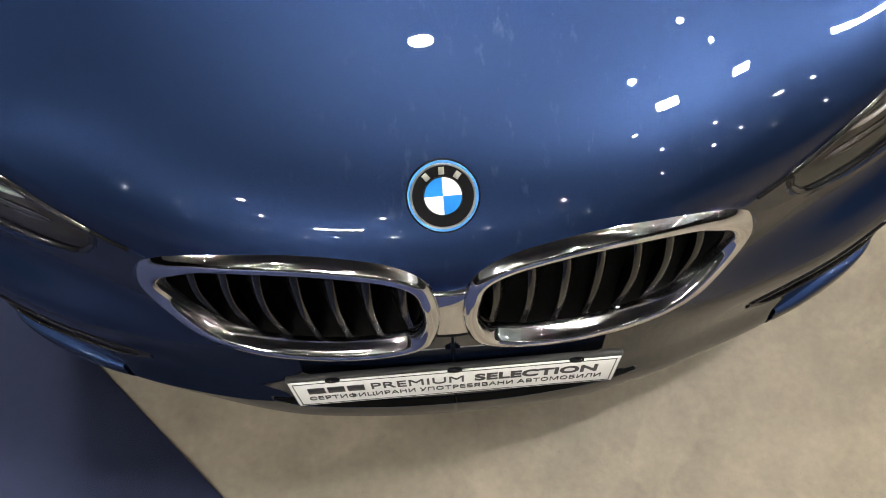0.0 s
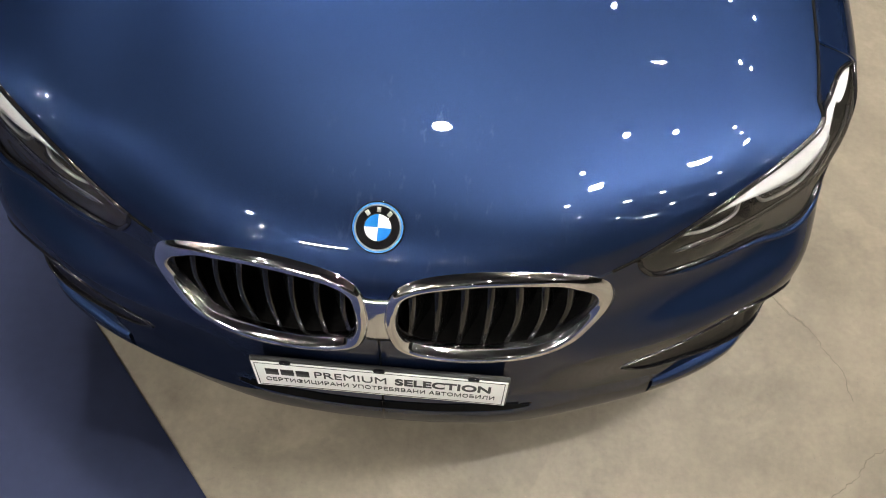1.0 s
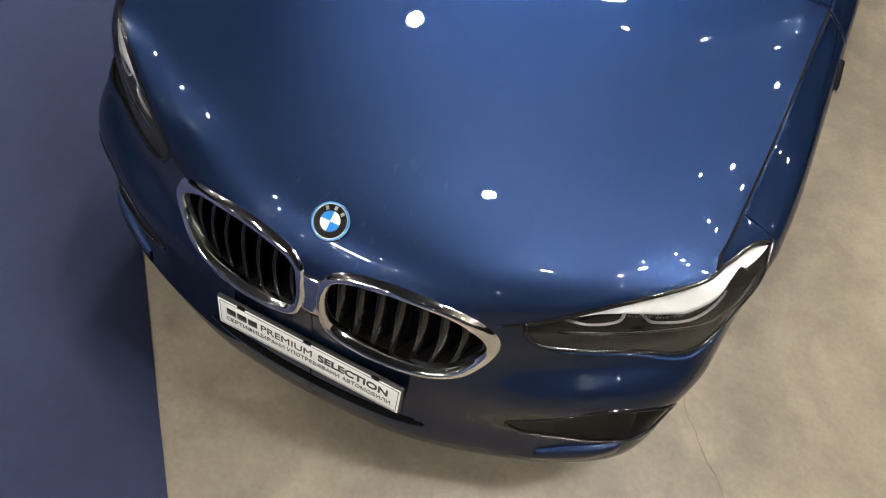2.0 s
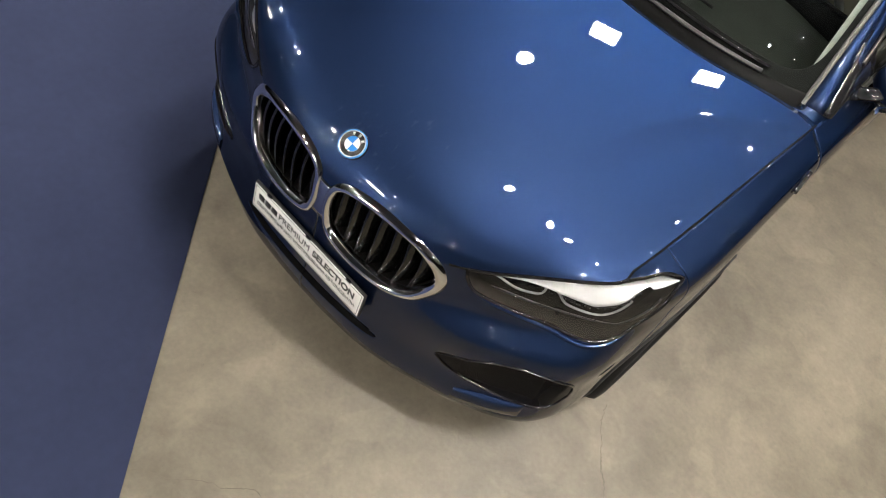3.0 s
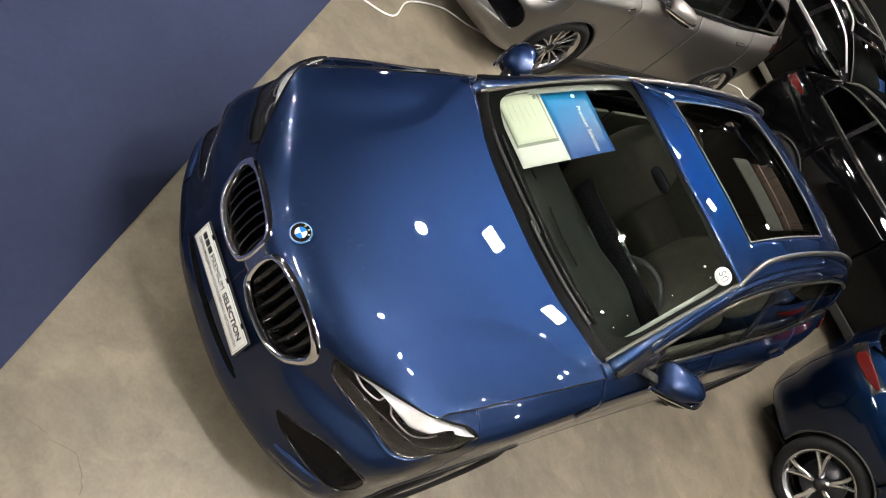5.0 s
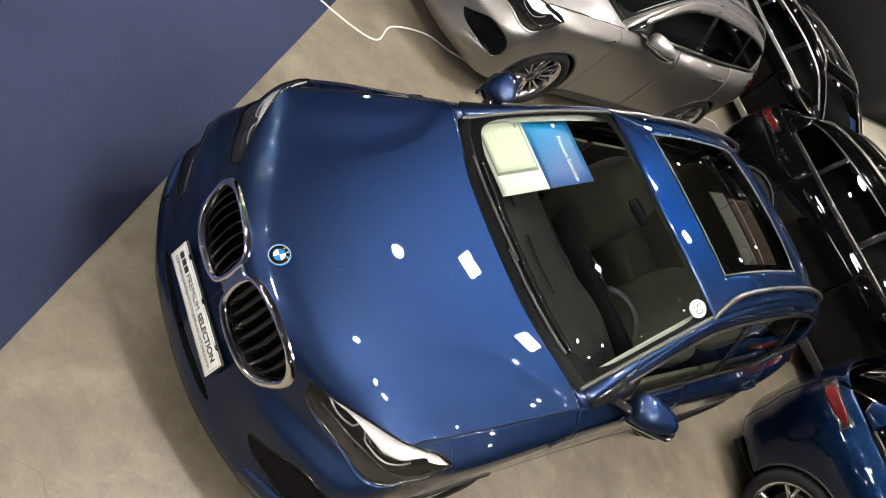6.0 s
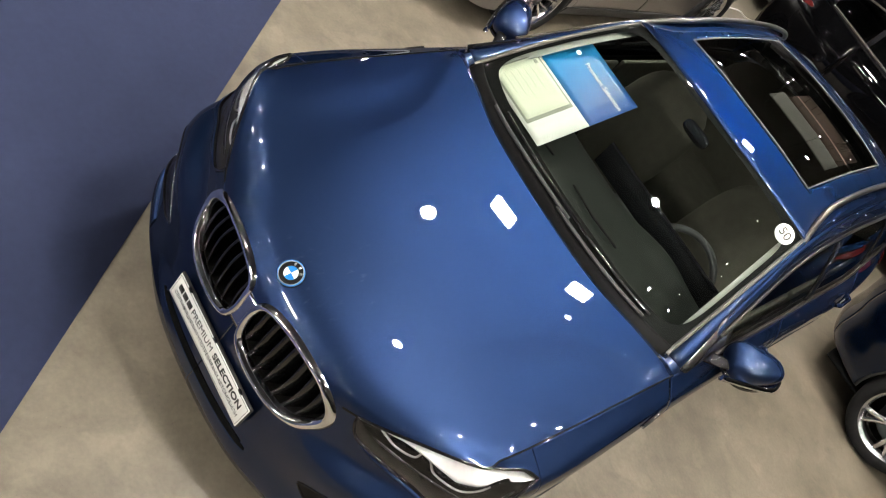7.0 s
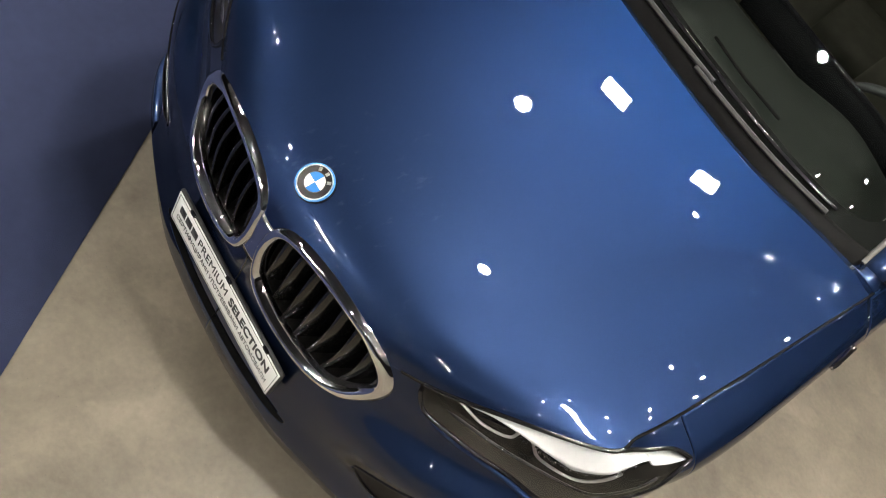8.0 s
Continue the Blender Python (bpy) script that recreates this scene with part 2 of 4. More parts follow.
def tube(points, radius, sides=8, squash=1.0, up=(0, 0, 1), cap=True):
    """A bar of round or oval section along points."""
    p = np.asarray(points, float)
    rad = np.broadcast_to(np.asarray(radius, float), (len(p),))
    tan = np.gradient(p, axis=0)
    tan /= np.linalg.norm(tan, axis=1)[:, None] + 1e-9
    side = np.cross(tan, np.asarray(up, float))
    side /= np.linalg.norm(side, axis=1)[:, None] + 1e-9
    top = np.cross(side, tan)
    a = np.linspace(0, 2 * np.pi, sides, endpoint=False)
    ring = p[:, None] + rad[:, None, None] * (np.cos(a)[None, :, None] * side[:, None] + squash * np.sin(a)[None, :, None] * top[:, None])
    v, f = grid(np.concatenate([ring, ring[:, :1]], 1))
    if cap:
        m = sides + 1
        f = f + [tuple(range(sides))[::-1], tuple((len(p) - 1) * m + k for k in range(sides))]
    return v, f


def lathe(profile, n=48, axis="x"):
    """Turns (radius, offset) pairs round the x axis."""
    pr = np.asarray(profile, float)
    a = np.linspace(0, 2 * np.pi, n, endpoint=False)
    p = np.stack([np.broadcast_to(pr[None, :, 1], (n, len(pr))), pr[None, :, 0] * np.cos(a)[:, None], pr[None, :, 0] * np.sin(a)[:, None]], -1)
    return grid(p, wrap=True)


def moved(piece, m):
    return [m @ Vector(v) for v in piece[0]], piece[1]


def lettering(text, size, m, mat, parent, name="lettering", depth=0.0006, shear=0.0, width=1.0, weight=0.0):
    """Words in the built-in font as a mesh, centred at the pose m."""
    cu = bpy.data.curves.new(name, "FONT")
    cu.body, cu.size, cu.extrude, cu.align_x, cu.align_y, cu.shear, cu.offset = text, size, depth, "CENTER", "CENTER", shear, weight
    ob = new(name, cu)
    bpy.context.view_layer.update()
    me = bpy.data.meshes.new_from_object(ob.evaluated_get(bpy.context.evaluated_depsgraph_get()))
    bpy.data.objects.remove(ob)
    me.transform(m @ Matrix.Diagonal((width, 1, 1, 1)))
    return part(name, me, mat, parent)


def inside(x, y, poly):
    """Whether the points (x, y) lie inside the polygon."""
    x, y = np.asarray(x), np.asarray(y)
    r = np.zeros(x.shape, bool)
    p = np.asarray(poly)
    for (ax, ay), (bx, by) in zip(p, np.roll(p, -1, 0)):
        c = (ay > y) != (by > y)
        r ^= c & (x < (bx - ax) * (y - ay) / (by - ay + 1e-12) + ax)
    return r


def blob(c, r, e=2.6, n=24, m=14):
    """A rounded box-like body with centre c and half sizes r."""
    a = np.linspace(-np.pi, np.pi, n, endpoint=False)[:, None]
    b = np.linspace(-np.pi / 2, np.pi / 2, m)[None]
    pw = lambda v: np.sign(v) * np.abs(v) ** (2 / e)
    p = np.stack([r[0] * pw(np.cos(b)) * pw(np.cos(a)), r[1] * pw(np.cos(b)) * pw(np.sin(a)), r[2] * pw(np.sin(b)) * np.ones_like(a)], -1)
    return grid(p + np.asarray(c, float), wrap=True)


# ---- the car's body: level curves from the nose round the corner to the tail, sill first ----
LEVEL_0 = [(0, 0.06, 0.2), (0.15, 0.063, 0.2), (0.3, 0.08, 0.2), (0.46, 0.122, 0.2), (0.62, 0.195, 0.2), (0.77, 0.28, 0.2), (0.84, 0.37, 0.2), (0.865, 0.47, 0.2), (0.875, 0.64, 0.2), (0.875, 0.85, 0.2), (0.865, 1.15, 0.2), (0.85, 1.45, 0.2), (0.85, 2, 0.2), (0.85, 2.8, 0.2), (0.86, 3.5, 0.21), (0.82, 3.98, 0.24), (0.69, 4.26, 0.26), (0.4, 4.38, 0.27), (0, 4.4, 0.27)]
LEVEL_1 = [(0, -0.006, 0.298), (0.15, -0.001, 0.298), (0.3, 0.017, 0.298), (0.46, 0.063, 0.299), (0.64, 0.130, 0.303), (0.79, 0.221, 0.31), (0.86, 0.32, 0.31), (0.89, 0.45, 0.31), (0.905, 0.64, 0.31), (0.91, 0.85, 0.31), (0.9, 1.15, 0.31), (0.885, 1.45, 0.31), (0.88, 2, 0.31), (0.885, 2.8, 0.31), (0.9, 3.5, 0.32), (0.85, 4, 0.34), (0.72, 4.29, 0.35), (0.41, 4.41, 0.36), (0, 4.43, 0.36)]
LEVEL_2 = [(0,.0,.45),(.15,.005,.45),(.30,.025,.45),(.46,.07,.45),(.64,.14,.45),(.79,.225,.45),(.86,.32,.455),(.895,.46,.46),(.912,.64,.46),(.92,.85,.46),(.91,1.15,.46),(.895,1.45,.46),(.89,2.0,.46),(.895,2.8,.46),(.915,3.5,.47),(.86,4.0,.48),(.73,4.3,.49),(.42,4.42,.50),(0,4.44,.5)]
LEVEL_3 = [(0,.008,.60),(.15,.012,.60),(.30,.035,.60),(.462,.070,.61),(.650,.133,.642),(.818,.245,.652),(.882,.357,.652),(.903,.50,.63),(.92,.65,.63),(.9225,.85,.63),(.915,1.15,.63),(.905,1.45,.63),(.90,2.0,.63),(.905,2.8,.63),(.92,3.5,.64),(.87,4.03,.65),(.74,4.33,.65),(.42,4.44,.65),(0,4.46,.65)]
LEVEL_4 = [(0,.010,.70),(.15,.015,.70),(.30,.045,.705),(.455,.105,.715),(.63,.192,.748),(.788,.316,.770),(.860,.416,.783),(.898,.53,.793),(.918,.66,.81),(.9225,.85,.81),(.912,1.15,.81),(.905,1.45,.81),(.905,2.0,.81),(.91,2.8,.82),(.92,3.5,.83),(.87,4.03,.83),(.74,4.33,.82),(.42,4.43,.80),(0,4.45,.80)]
LEVEL_5 = [(0,.012,.775),(.15,.018,.775),(.30,.052,.785),(.455,.118,.80),(.63,.215,.845),(.788,.347,.880),(.858,.443,.906),(.890,.55,.928),(.902,.66,.938),(.906,.85,.949),(.904,1.15,.958),(.90,1.45,.97),(.90,2.0,.975),(.90,2.8,.98),(.885,3.5,.99),(.84,4.02,.99),(.70,4.31,.98),(.40,4.42,.97),(0,4.44,.96)]
LEVEL_6 = [(0,.015,.82),(.15,.022,.825),(.30,.06,.84),(.454,.13,.866),(.62,.24,.932),(.765,.366,.978),(.774,.44,.990),(.782,.525,1.001),(.788,.66,1.013),(.795,.85,1.027),(.803,1.15,1.046),(.812,1.45,1.062),(.83,2.0,1.075),(.83,2.8,1.09),(.80,3.5,1.11),(.76,4.0,1.13),(.62,4.28,1.12),(.35,4.38,1.11),(0,4.40,1.10)]
LEVELS = np.array([LEVEL_0,LEVEL_1,LEVEL_2,LEVEL_3,LEVEL_4,LEVEL_5,LEVEL_6],float)


def half(points):
    """Half a symmetric row of points, with its mirrored neighbour put in front so that it crosses the middle smoothly."""
    p = np.asarray(points, float)
    return np.concatenate([p[1:2] * np.array([-1, 1, 1]), p], 0)


LEVEL_RING = half(LEVELS.transpose(1, 0, 2))
LEVEL_RING = np.concatenate([LEVEL_RING, LEVEL_RING[-2:-1] * np.array([-1, 1, 1])], 0)


def skirt(s, t):
    """The lower body's surface, half: s = 0 nose .. 18 tail, t = 0 sill .. 6 top edge."""
    s, t = np.broadcast_arrays(np.asarray(s, float), np.asarray(t, float))
    col = spline(LEVEL_RING, s.ravel() + 1)
    tt = np.clip(t.ravel(), 0, 6)
    i = np.minimum(tt.astype(int), 5)
    f = (tt - i)[:, None]
    k = np.arange(len(tt))
    b, c = col[k, i], col[k, i + 1]
    a = np.where((i == 0)[:, None], 2 * b - c, col[k, np.maximum(i - 1, 0)])
    d = np.where((i == 5)[:, None], 2 * c - b, col[k, np.minimum(i + 2, 6)])
    p = b + .5 * f * (c - a + f * (2 * a - 5 * b + 4 * c - d + f * (3 * (b - c) + d - a)))
    p[:, 0] = np.maximum(p[:, 0], 0)
    return p.reshape(s.shape + (3,))


def skirt_out(s, t, h):
    """Points h metres outside the lower body."""
    e = 0.02
    ds = skirt(np.clip(s + e, 0, 18), t) - skirt(np.clip(s - e, 0, 18), t)
    dt = skirt(s, np.clip(t + e, 0, 6)) - skirt(s, np.clip(t - e, 0, 6))
    n = np.cross(ds, dt)
    n /= np.linalg.norm(n, axis=-1, keepdims=True) + 1e-12
    return skirt(s, t) + n * np.asarray(h, float)[..., None]


AXLES = ((0.88, 0.345), (3.57, 0.345))
ARCH = 0.385
SIDE_TABLE = skirt(*np.meshgrid(np.linspace(6.5, 16, 240), np.linspace(0, 6, 70), indexing="ij"))
LAMP_LOW = [(3.04, 6.0), (3.10, 5.5), (3.30, 4.9), (3.8, 4.55), (4.4, 4.25), (4.9, 3.95), (5.4, 3.85), (6.0, 3.95), (6.3, 4.4), (6.75, 5.0), (7.25, 5.24)]
LAMP_TOP = [(3.04, 6.01), (5.07, 6.01), (5.5, 5.9), (6.07, 5.74), (6.85, 5.56), (7.25, 5.25)]
VENT_TOP = [(3.26, 2.32), (3.7, 2.58), (4.25, 2.88), (4.83, 2.86), (5.5, 2.68), (5.95, 2.42), (6.12, 2.11)]
VENT_LOW = [(3.26, 2.26), (3.6, 2.02), (4.4, 1.90), (4.9, 1.85), (5.43, 1.78), (5.9, 1.82), (6.12, 2.10)]
INTAKE_TOP = [(0.0, 1.72), (1.4, 1.72), (1.8, 1.71), (2.0, 1.68), (2.15, 1.63)]
INTAKE_LOW = [(0.0, 1.54), (1.2, 1.54), (1.8, 1.56), (2.0, 1.58), (2.15, 1.62)]
KIDNEY = [(.019, .80), (.031, .855), (.075, .886), (.16, .899), (.245, .895), (.33, .876), (.395, .840), (.428, .79), (.427, .745), (.402, .698), (.365, .660), (.29, .630), (.20, .628), (.10, .643), (.042, .672), (.021, .735)]


def between(table, s):
    a = np.asarray(table)
    u = np.linspace(0, len(a) - 1, 30 * len(a))
    q = spline(a, u)
    x = np.maximum.accumulate(q[:, 0])
    return np.interp(s, x, q[:, 1])


def panel(s0, s1, t0, t1, ns, nt, cuts=(), arches=True, h=0.0, radius=ARCH):
    """A piece of the lower body between two stations, with openings and wheel arches left out."""
    S, T = np.meshgrid(np.linspace(s0, s1, ns), np.linspace(t0, t1, nt), indexing="ij")
    cs, ct = (S[:-1, :-1] + S[1:, 1:]) / 2, (T[:-1, :-1] + T[1:, 1:]) / 2
    keep = np.ones(cs.shape, bool)
    for low, top in cuts:
        keep &= ~((cs > low[0][0]) & (cs < low[-1][0]) & (ct > between(low, cs)) & (ct < between(top, cs)))
    gone, kept = np.zeros(S.shape, bool), np.zeros(S.shape, bool)
    for a, b in ((0, 0), (0, 1), (1, 0), (1, 1)):
        gone[a:ns - 1 + a, b:nt - 1 + b] |= ~keep
        kept[a:ns - 1 + a, b:nt - 1 + b] |= keep
    T = T.copy()
    for low, top in cuts:
        lo, hi = between(low, S), between(top, S)
        rim = gone & kept & (S >= low[0][0]) & (S <= low[-1][0]) & (T > lo - .4) & (T < hi + .4)
        T = np.where(rim, np.where(np.abs(T - lo) < np.abs(T - hi), lo, np.minimum(hi, t1)), T)
    p = skirt_out(S, T, np.full(S.shape, h)) if h else skirt(S, T)
    if arches:
        c = (p[:-1, :-1] + p[1:, 1:]) / 2
        for ay, az in AXLES:
            keep &= np.hypot(c[..., 1] - ay, c[..., 2] - az) > radius
            d = np.hypot(p[..., 1] - ay, p[..., 2] - az)
            k = np.where(d < radius, radius / np.maximum(d, 0.05), 1.0)
            near = d > radius - 0.06
            p[..., 1] = np.where(near, ay + (p[..., 1] - ay) * k, p[..., 1])
            p[..., 2] = np.where(near, az + (p[..., 2] - az) * k, p[..., 2])
    v, f = grid(p)
    ok = keep.ravel()
    f = [q for q, o in zip(f, ok) if o]
    used = sorted({i for q in f for i in q})
    at = {i: k for k, i in enumerate(used)}
    return [v[i] for i in used], [tuple(at[i] for i in q) for q in f]


def both(piece):
    return merge(piece, mirror_x(piece))


HOOD_SPINE = [(0, .015, .82), (0, .040, .89), (0, .098, .954), (0, .21, .992), (0, .42, 1.026), (0, .72, 1.0440), (0, .98, 1.0570), (0, 1.225, 1.066)]
HOOD_REAR = [(0, 1.225, 1.066), (.35, 1.243, 1.068), (.62, 1.325, 1.066), (.807, 1.385, 1.056)]


def fair(p, rounds):
    """Irons out ripples of a grid of points, its rim held."""
    p = p.copy()
    for k in range(rounds):
        for w in (0.5, -0.52):
            d = (p[:-2, 1:-1] + p[2:, 1:-1] + p[1:-1, :-2] + p[1:-1, 2:]) / 4 - p[1:-1, 1:-1]
            p[1:-1, 1:-1] += w * d
    return p


def hood_points(nu=41, nv=90):
    """The bonnet: a patch between nose edge, side seams, spine and rear edge, with a raised middle."""
    u, v = np.linspace(0, 1, nu)[:, None], (np.linspace(0, 1, nv) ** 1.25)[None]
    one = np.ones((nu, nv))
    A = skirt(u * 5.0 * one, 6.0 * one)
    E = skirt((5.0 + 5.8 * v ** 1.35) * one, 6.0 * one)
    L = spline(HOOD_SPINE, (v * 7 * one))
    C = spline(half(HOOD_REAR), (u * 3 * one) + 1)
    U, V = (u * u)[..., None], v[..., None]
    c00, c10 = A[:1, :1], A[-1:, :1]
    c01, c11 = C[:1, :1], C[-1:, :1]
    p = (1 - V) * A + V * C + (1 - U) * L + U * E - ((1 - U) * (1 - V) * c00 + U * (1 - V) * c10 + (1 - U) * V * c01 + U * V * c11)
    whole = np.concatenate([p[:0:-1] * np.array([-1, 1, 1]), p], 0)
    whole = fair(whole, 140)
    p = whole[nu - 1:]
    # the raised middle ends in a crisp edge that swings out towards the rear corners
    edge = np.interp(p[..., 1], [.2, .55, .84, 1.0, 1.15, 1.3], [.375, .415, .475, .545, .655, .78])
    lift = 0.010 * np.clip(1 - (p[..., 0] - edge) / 0.11, 0, 1) ** 1.7
    fade = np.clip((p[..., 1] - 0.30) / 0.65, 0, 1) * np.clip((1 - u) * 8, 0, 1)
    p[..., 2] += lift * fade * fade * (3 - 2 * fade)
    return p


CANT = [(.80, 1.42, 1.075), (.70, 1.80, 1.29), (.625, 2.15, 1.465), (.60, 2.6, 1.535), (.60, 3.1, 1.535), (.61, 3.5, 1.50), (.64, 3.85, 1.41), (.68, 4.1, 1.22)]
BELT = [(.81, 1.45, 1.07), (.82, 1.8, 1.075), (.83, 2.15, 1.078), (.83, 2.6, 1.085), (.83, 3.1, 1.095), (.80, 3.5, 1.11), (.77, 3.85, 1.125), (.74, 4.05, 1.135)]
SCREEN_LOW = [(0, 1.262, 1.074), (.35, 1.281, 1.071), (.60, 1.346, 1.064), (.725, 1.418, 1.058)]
SCREEN_TOP = [(0, 1.99, 1.535), (.25, 2.015, 1.528), (.45, 2.065, 1.50), (.605, 2.14, 1.46)]


def side_wall(q, v, h=0.0):
    """The upper side of the cabin: q along the car, v = 0 belt .. 1 roof edge; slightly barrelled."""
    a, b = spline(BELT, q), spline(CANT, q)
    v = np.asarray(v, float)[..., None]
    p = a + (b - a) * v
    p[..., 0] += (0.022 * 4 * v * (1 - v))[..., 0] + h
    return p


def screen(u, v, h=0.0):
    """The windscreen: u = -1 .. 1 across, v = 0 base .. 1 top."""
    s = np.where(u < 0, -1.0, 1.0)
    a, b = spline(half(SCREEN_LOW), np.abs(u) * 3 + 1), spline(half(SCREEN_TOP), np.abs(u) * 3 + 1)
    w = np.asarray(v, float)[..., None]
    p = a + (b - a) * w
    k = 0.035 * 4 * w[..., 0] * (1 - w[..., 0]) + h
    p[..., 1] -= 0.55 * k
    p[..., 2] += 0.83 * k
    p[..., 0] *= s
    return p


def roof_points(q, u, h=0.0):
    """The roof skin: q = 2 front .. 6.4 rear, u = -1 .. 1 across."""
    k = spline(CANT, q)
    a = 1 - np.abs(u) ** 2.4
    rise = np.interp(k[..., 1], [2.1, 2.6, 3.2, 3.9], [0.072, 0.066, 0.066, 0.06])
    front = np.clip(1 - (q - 2) / 1.6, 0, 1)
    p = k.copy()
    p[..., 0] = k[..., 0] * u
    p[..., 1] = k[..., 1] - 0.155 * front * (1 - u * u)
    p[..., 2] = k[..., 2] + rise * a + h
    return p


def mesh_grid(f, a0, a1, na, b0, b1, nb, **kw):
    A, B = np.meshgrid(np.linspace(a0, a1, na), np.linspace(b0, b1, nb), indexing="ij")
    return grid(f(A, B, **kw))


def wheel(parent, x, y, side, style, radius=0.345):
    """A wheel with its tyre, rim, spokes and hub; style sets the number of spokes and their pairing."""
    hub = new("wheel")
    hub.parent = parent
    hub.matrix_basis = pose(x, y, radius, 0, 0, 0 if side > 0 else 180)
    r = radius
    tyre = [(r - .085, -.10), (r - .05, -.112), (r - .018, -.108), (r - .003, -.085), (r, -.03), (r, .03), (r - .003, .085), (r - .018, .108), (r - .05, .116), (r - .082, .106), (r - .088, .09)]
    part("tyre", lathe(tyre, 64), RUBBER, hub, "black low-profile tyre")
    ri = r - .085
    rim = [(ri + .002, -.10), (ri - .012, -.09), (ri - .03, -.03), (ri - .035, .05), (ri - .02, .085), (ri - .004, .094), (ri + .004, .098), (ri + .002, .088)]
    part("rim", lathe(rim, 64), ALLOY, hub)
    part("brake_disc", lathe([(.02, -.01), (.165, -.01), (.165, .015), (.02, .015)], 32), ALLOY_DARK, hub)
    count = {"multi": 16, "y": 10, "double": 10}[style]
    pieces = []
    for k in range(count):
        a = 2 * math.pi * k / count
        if style == "y":
            a = 2 * math.pi * (k // 2) / 5 + (0.20 if k % 2 else -0.20)
            a0 = 2 * math.pi * (k // 2) / 5
        elif style == "double":
            a = 2 * math.pi * (k // 2) / 5 + (0.16 if k % 2 else -0.16)
            a0 = 2 * math.pi * (k // 2) / 5 + (0.10 if k % 2 else -0.10)
        else:
            a0 = a - 0.16 * (1 if k % 2 else -1) * 0.5
        w0, w1 = (.022, .016) if style != "multi" else (.012, .008)
        p = np.linspace(0, 1, 6)
        path = np.stack([.055 + .028 * p ** 1.5 - .012 * p ** 4, (.045 + (ri - .055) * p) * np.cos(a0 + (a - a0) * p), (.045 + (ri - .055) * p) * np.sin(a0 + (a - a0) * p)], -1)
        pieces.append((path, w0 + (w1 - w0) * p))
    for path, w in pieces:
        part("spoke", tube(path, w, 6, 1.0, (1, 0, 0)), ALLOY, hub)
    part("hub_cap", lathe([(.001, .074), (.03, .073), (.036, .066), (.06, .06), (.066, .03)], 24), ALLOY_DARK, hub)
    return hub


def kidney_grille(car, tree, side, slat_count):
    """One half of the grille: chrome frame, dark tub and upright slats."""
    outline = closed(KIDNEY, 120)
    d = np.roll(outline, -1, 0) - np.roll(outline, 1, 0)
    d /= np.linalg.norm(d, axis=1)[:, None]
    inward = np.stack([d[:, 1], -d[:, 0]], 1)
    centre = outline.mean(0)
    if ((centre - outline) * inward).sum() < 0:
        inward = -inward

    def face(q, h):
        out = []
        for x, z in q:
            hit = tree.ray_cast(Vector((x, -1, z)), Vector((0, 1, 0)))
            out.append((x, (hit[0].y if hit[0] else 0.06) - h, z))
        return np.array(out)
    wide = 1 + 0.35 * (outline[:, 0:1] > 0.36)

    def eased(q, rounds):
        for k in range(rounds):
            q = (np.roll(q, 1, 0) + 2 * q + np.roll(q, -1, 0)) / 4
        return q
    loops = [face(eased(outline + inward * k * wide, 6 if k > .01 else 0), h) for k, h in ((-.004, -.006), (-.003, .006), (.004, .012), (.012, .012), (.018, .007), (.022, -.004), (.0225, -.02))]
    p = np.stack(loops, 1)
    grille = new("kidney_grille")
    grille.parent = car
    frame_piece = grid(p, wrap=True)
    back = loops[-1] + np.array([0, .13, 0])
    tub_v, tub_f = grid(np.stack([loops[-1], back], 1), wrap=True)
    tub_f = tub_f + [tuple(2 * k + 1 for k in range(len(back)))]
    inner = outline + inward * .024
    slats = []
    for k in range(slat_count):
        x = .058 + (.385 - .058) * k / (slat_count - 1)
        near = np.abs(inner[:, 0] - x) < .012
        zs = inner[near, 1]
        lo, hi = zs.min() + .002, zs.max() - .002
        z = np.linspace(lo, hi, 12)
        bow = np.sin((z - lo) / (hi - lo) * np.pi)
        f = face(np.stack([np.full(12, x), z], 1), -.012)
        y0 = f[:, 1] - .004 * bow + .006
        w = .0048
        lean = .030
        ring = [np.stack([x + a * w + b * lean + .012 * bow * (1 if x > .2 else .4), y0 + b * .065, z], 1) for a, b in ((-1, .02), (-.5, 0), (.5, 0), (1, .02), (1.0, 1), (-1.0, 1))]
        ring.append(ring[0])
        slats.append(grid(np.stack(ring, 1)))
    turn = (lambda q: q) if side > 0 else mirror_x
    part("frame", turn(frame_piece), CHROME, grille, "polished chrome surround")
    part("tub", turn((tub_v, tub_f)), VOID, grille)
    for s in slats:
        part("slat", turn(s), SLAT_BLACK, grille)
    return grille


def strip(s, t, width_s, width_t, h):
    """A narrow band on the lower body along the path (s, t)."""
    s, t = np.asarray(s, float), np.asarray(t, float)
    a = skirt_out(s - width_s, t - width_t, np.full(s.shape, h * .2))
    b = skirt_out(s, t, np.full(s.shape, h))
    c = skirt_out(s + width_s, t + width_t, np.full(s.shape, h * .2))
    return grid(np.stack([a, b, c], 1))


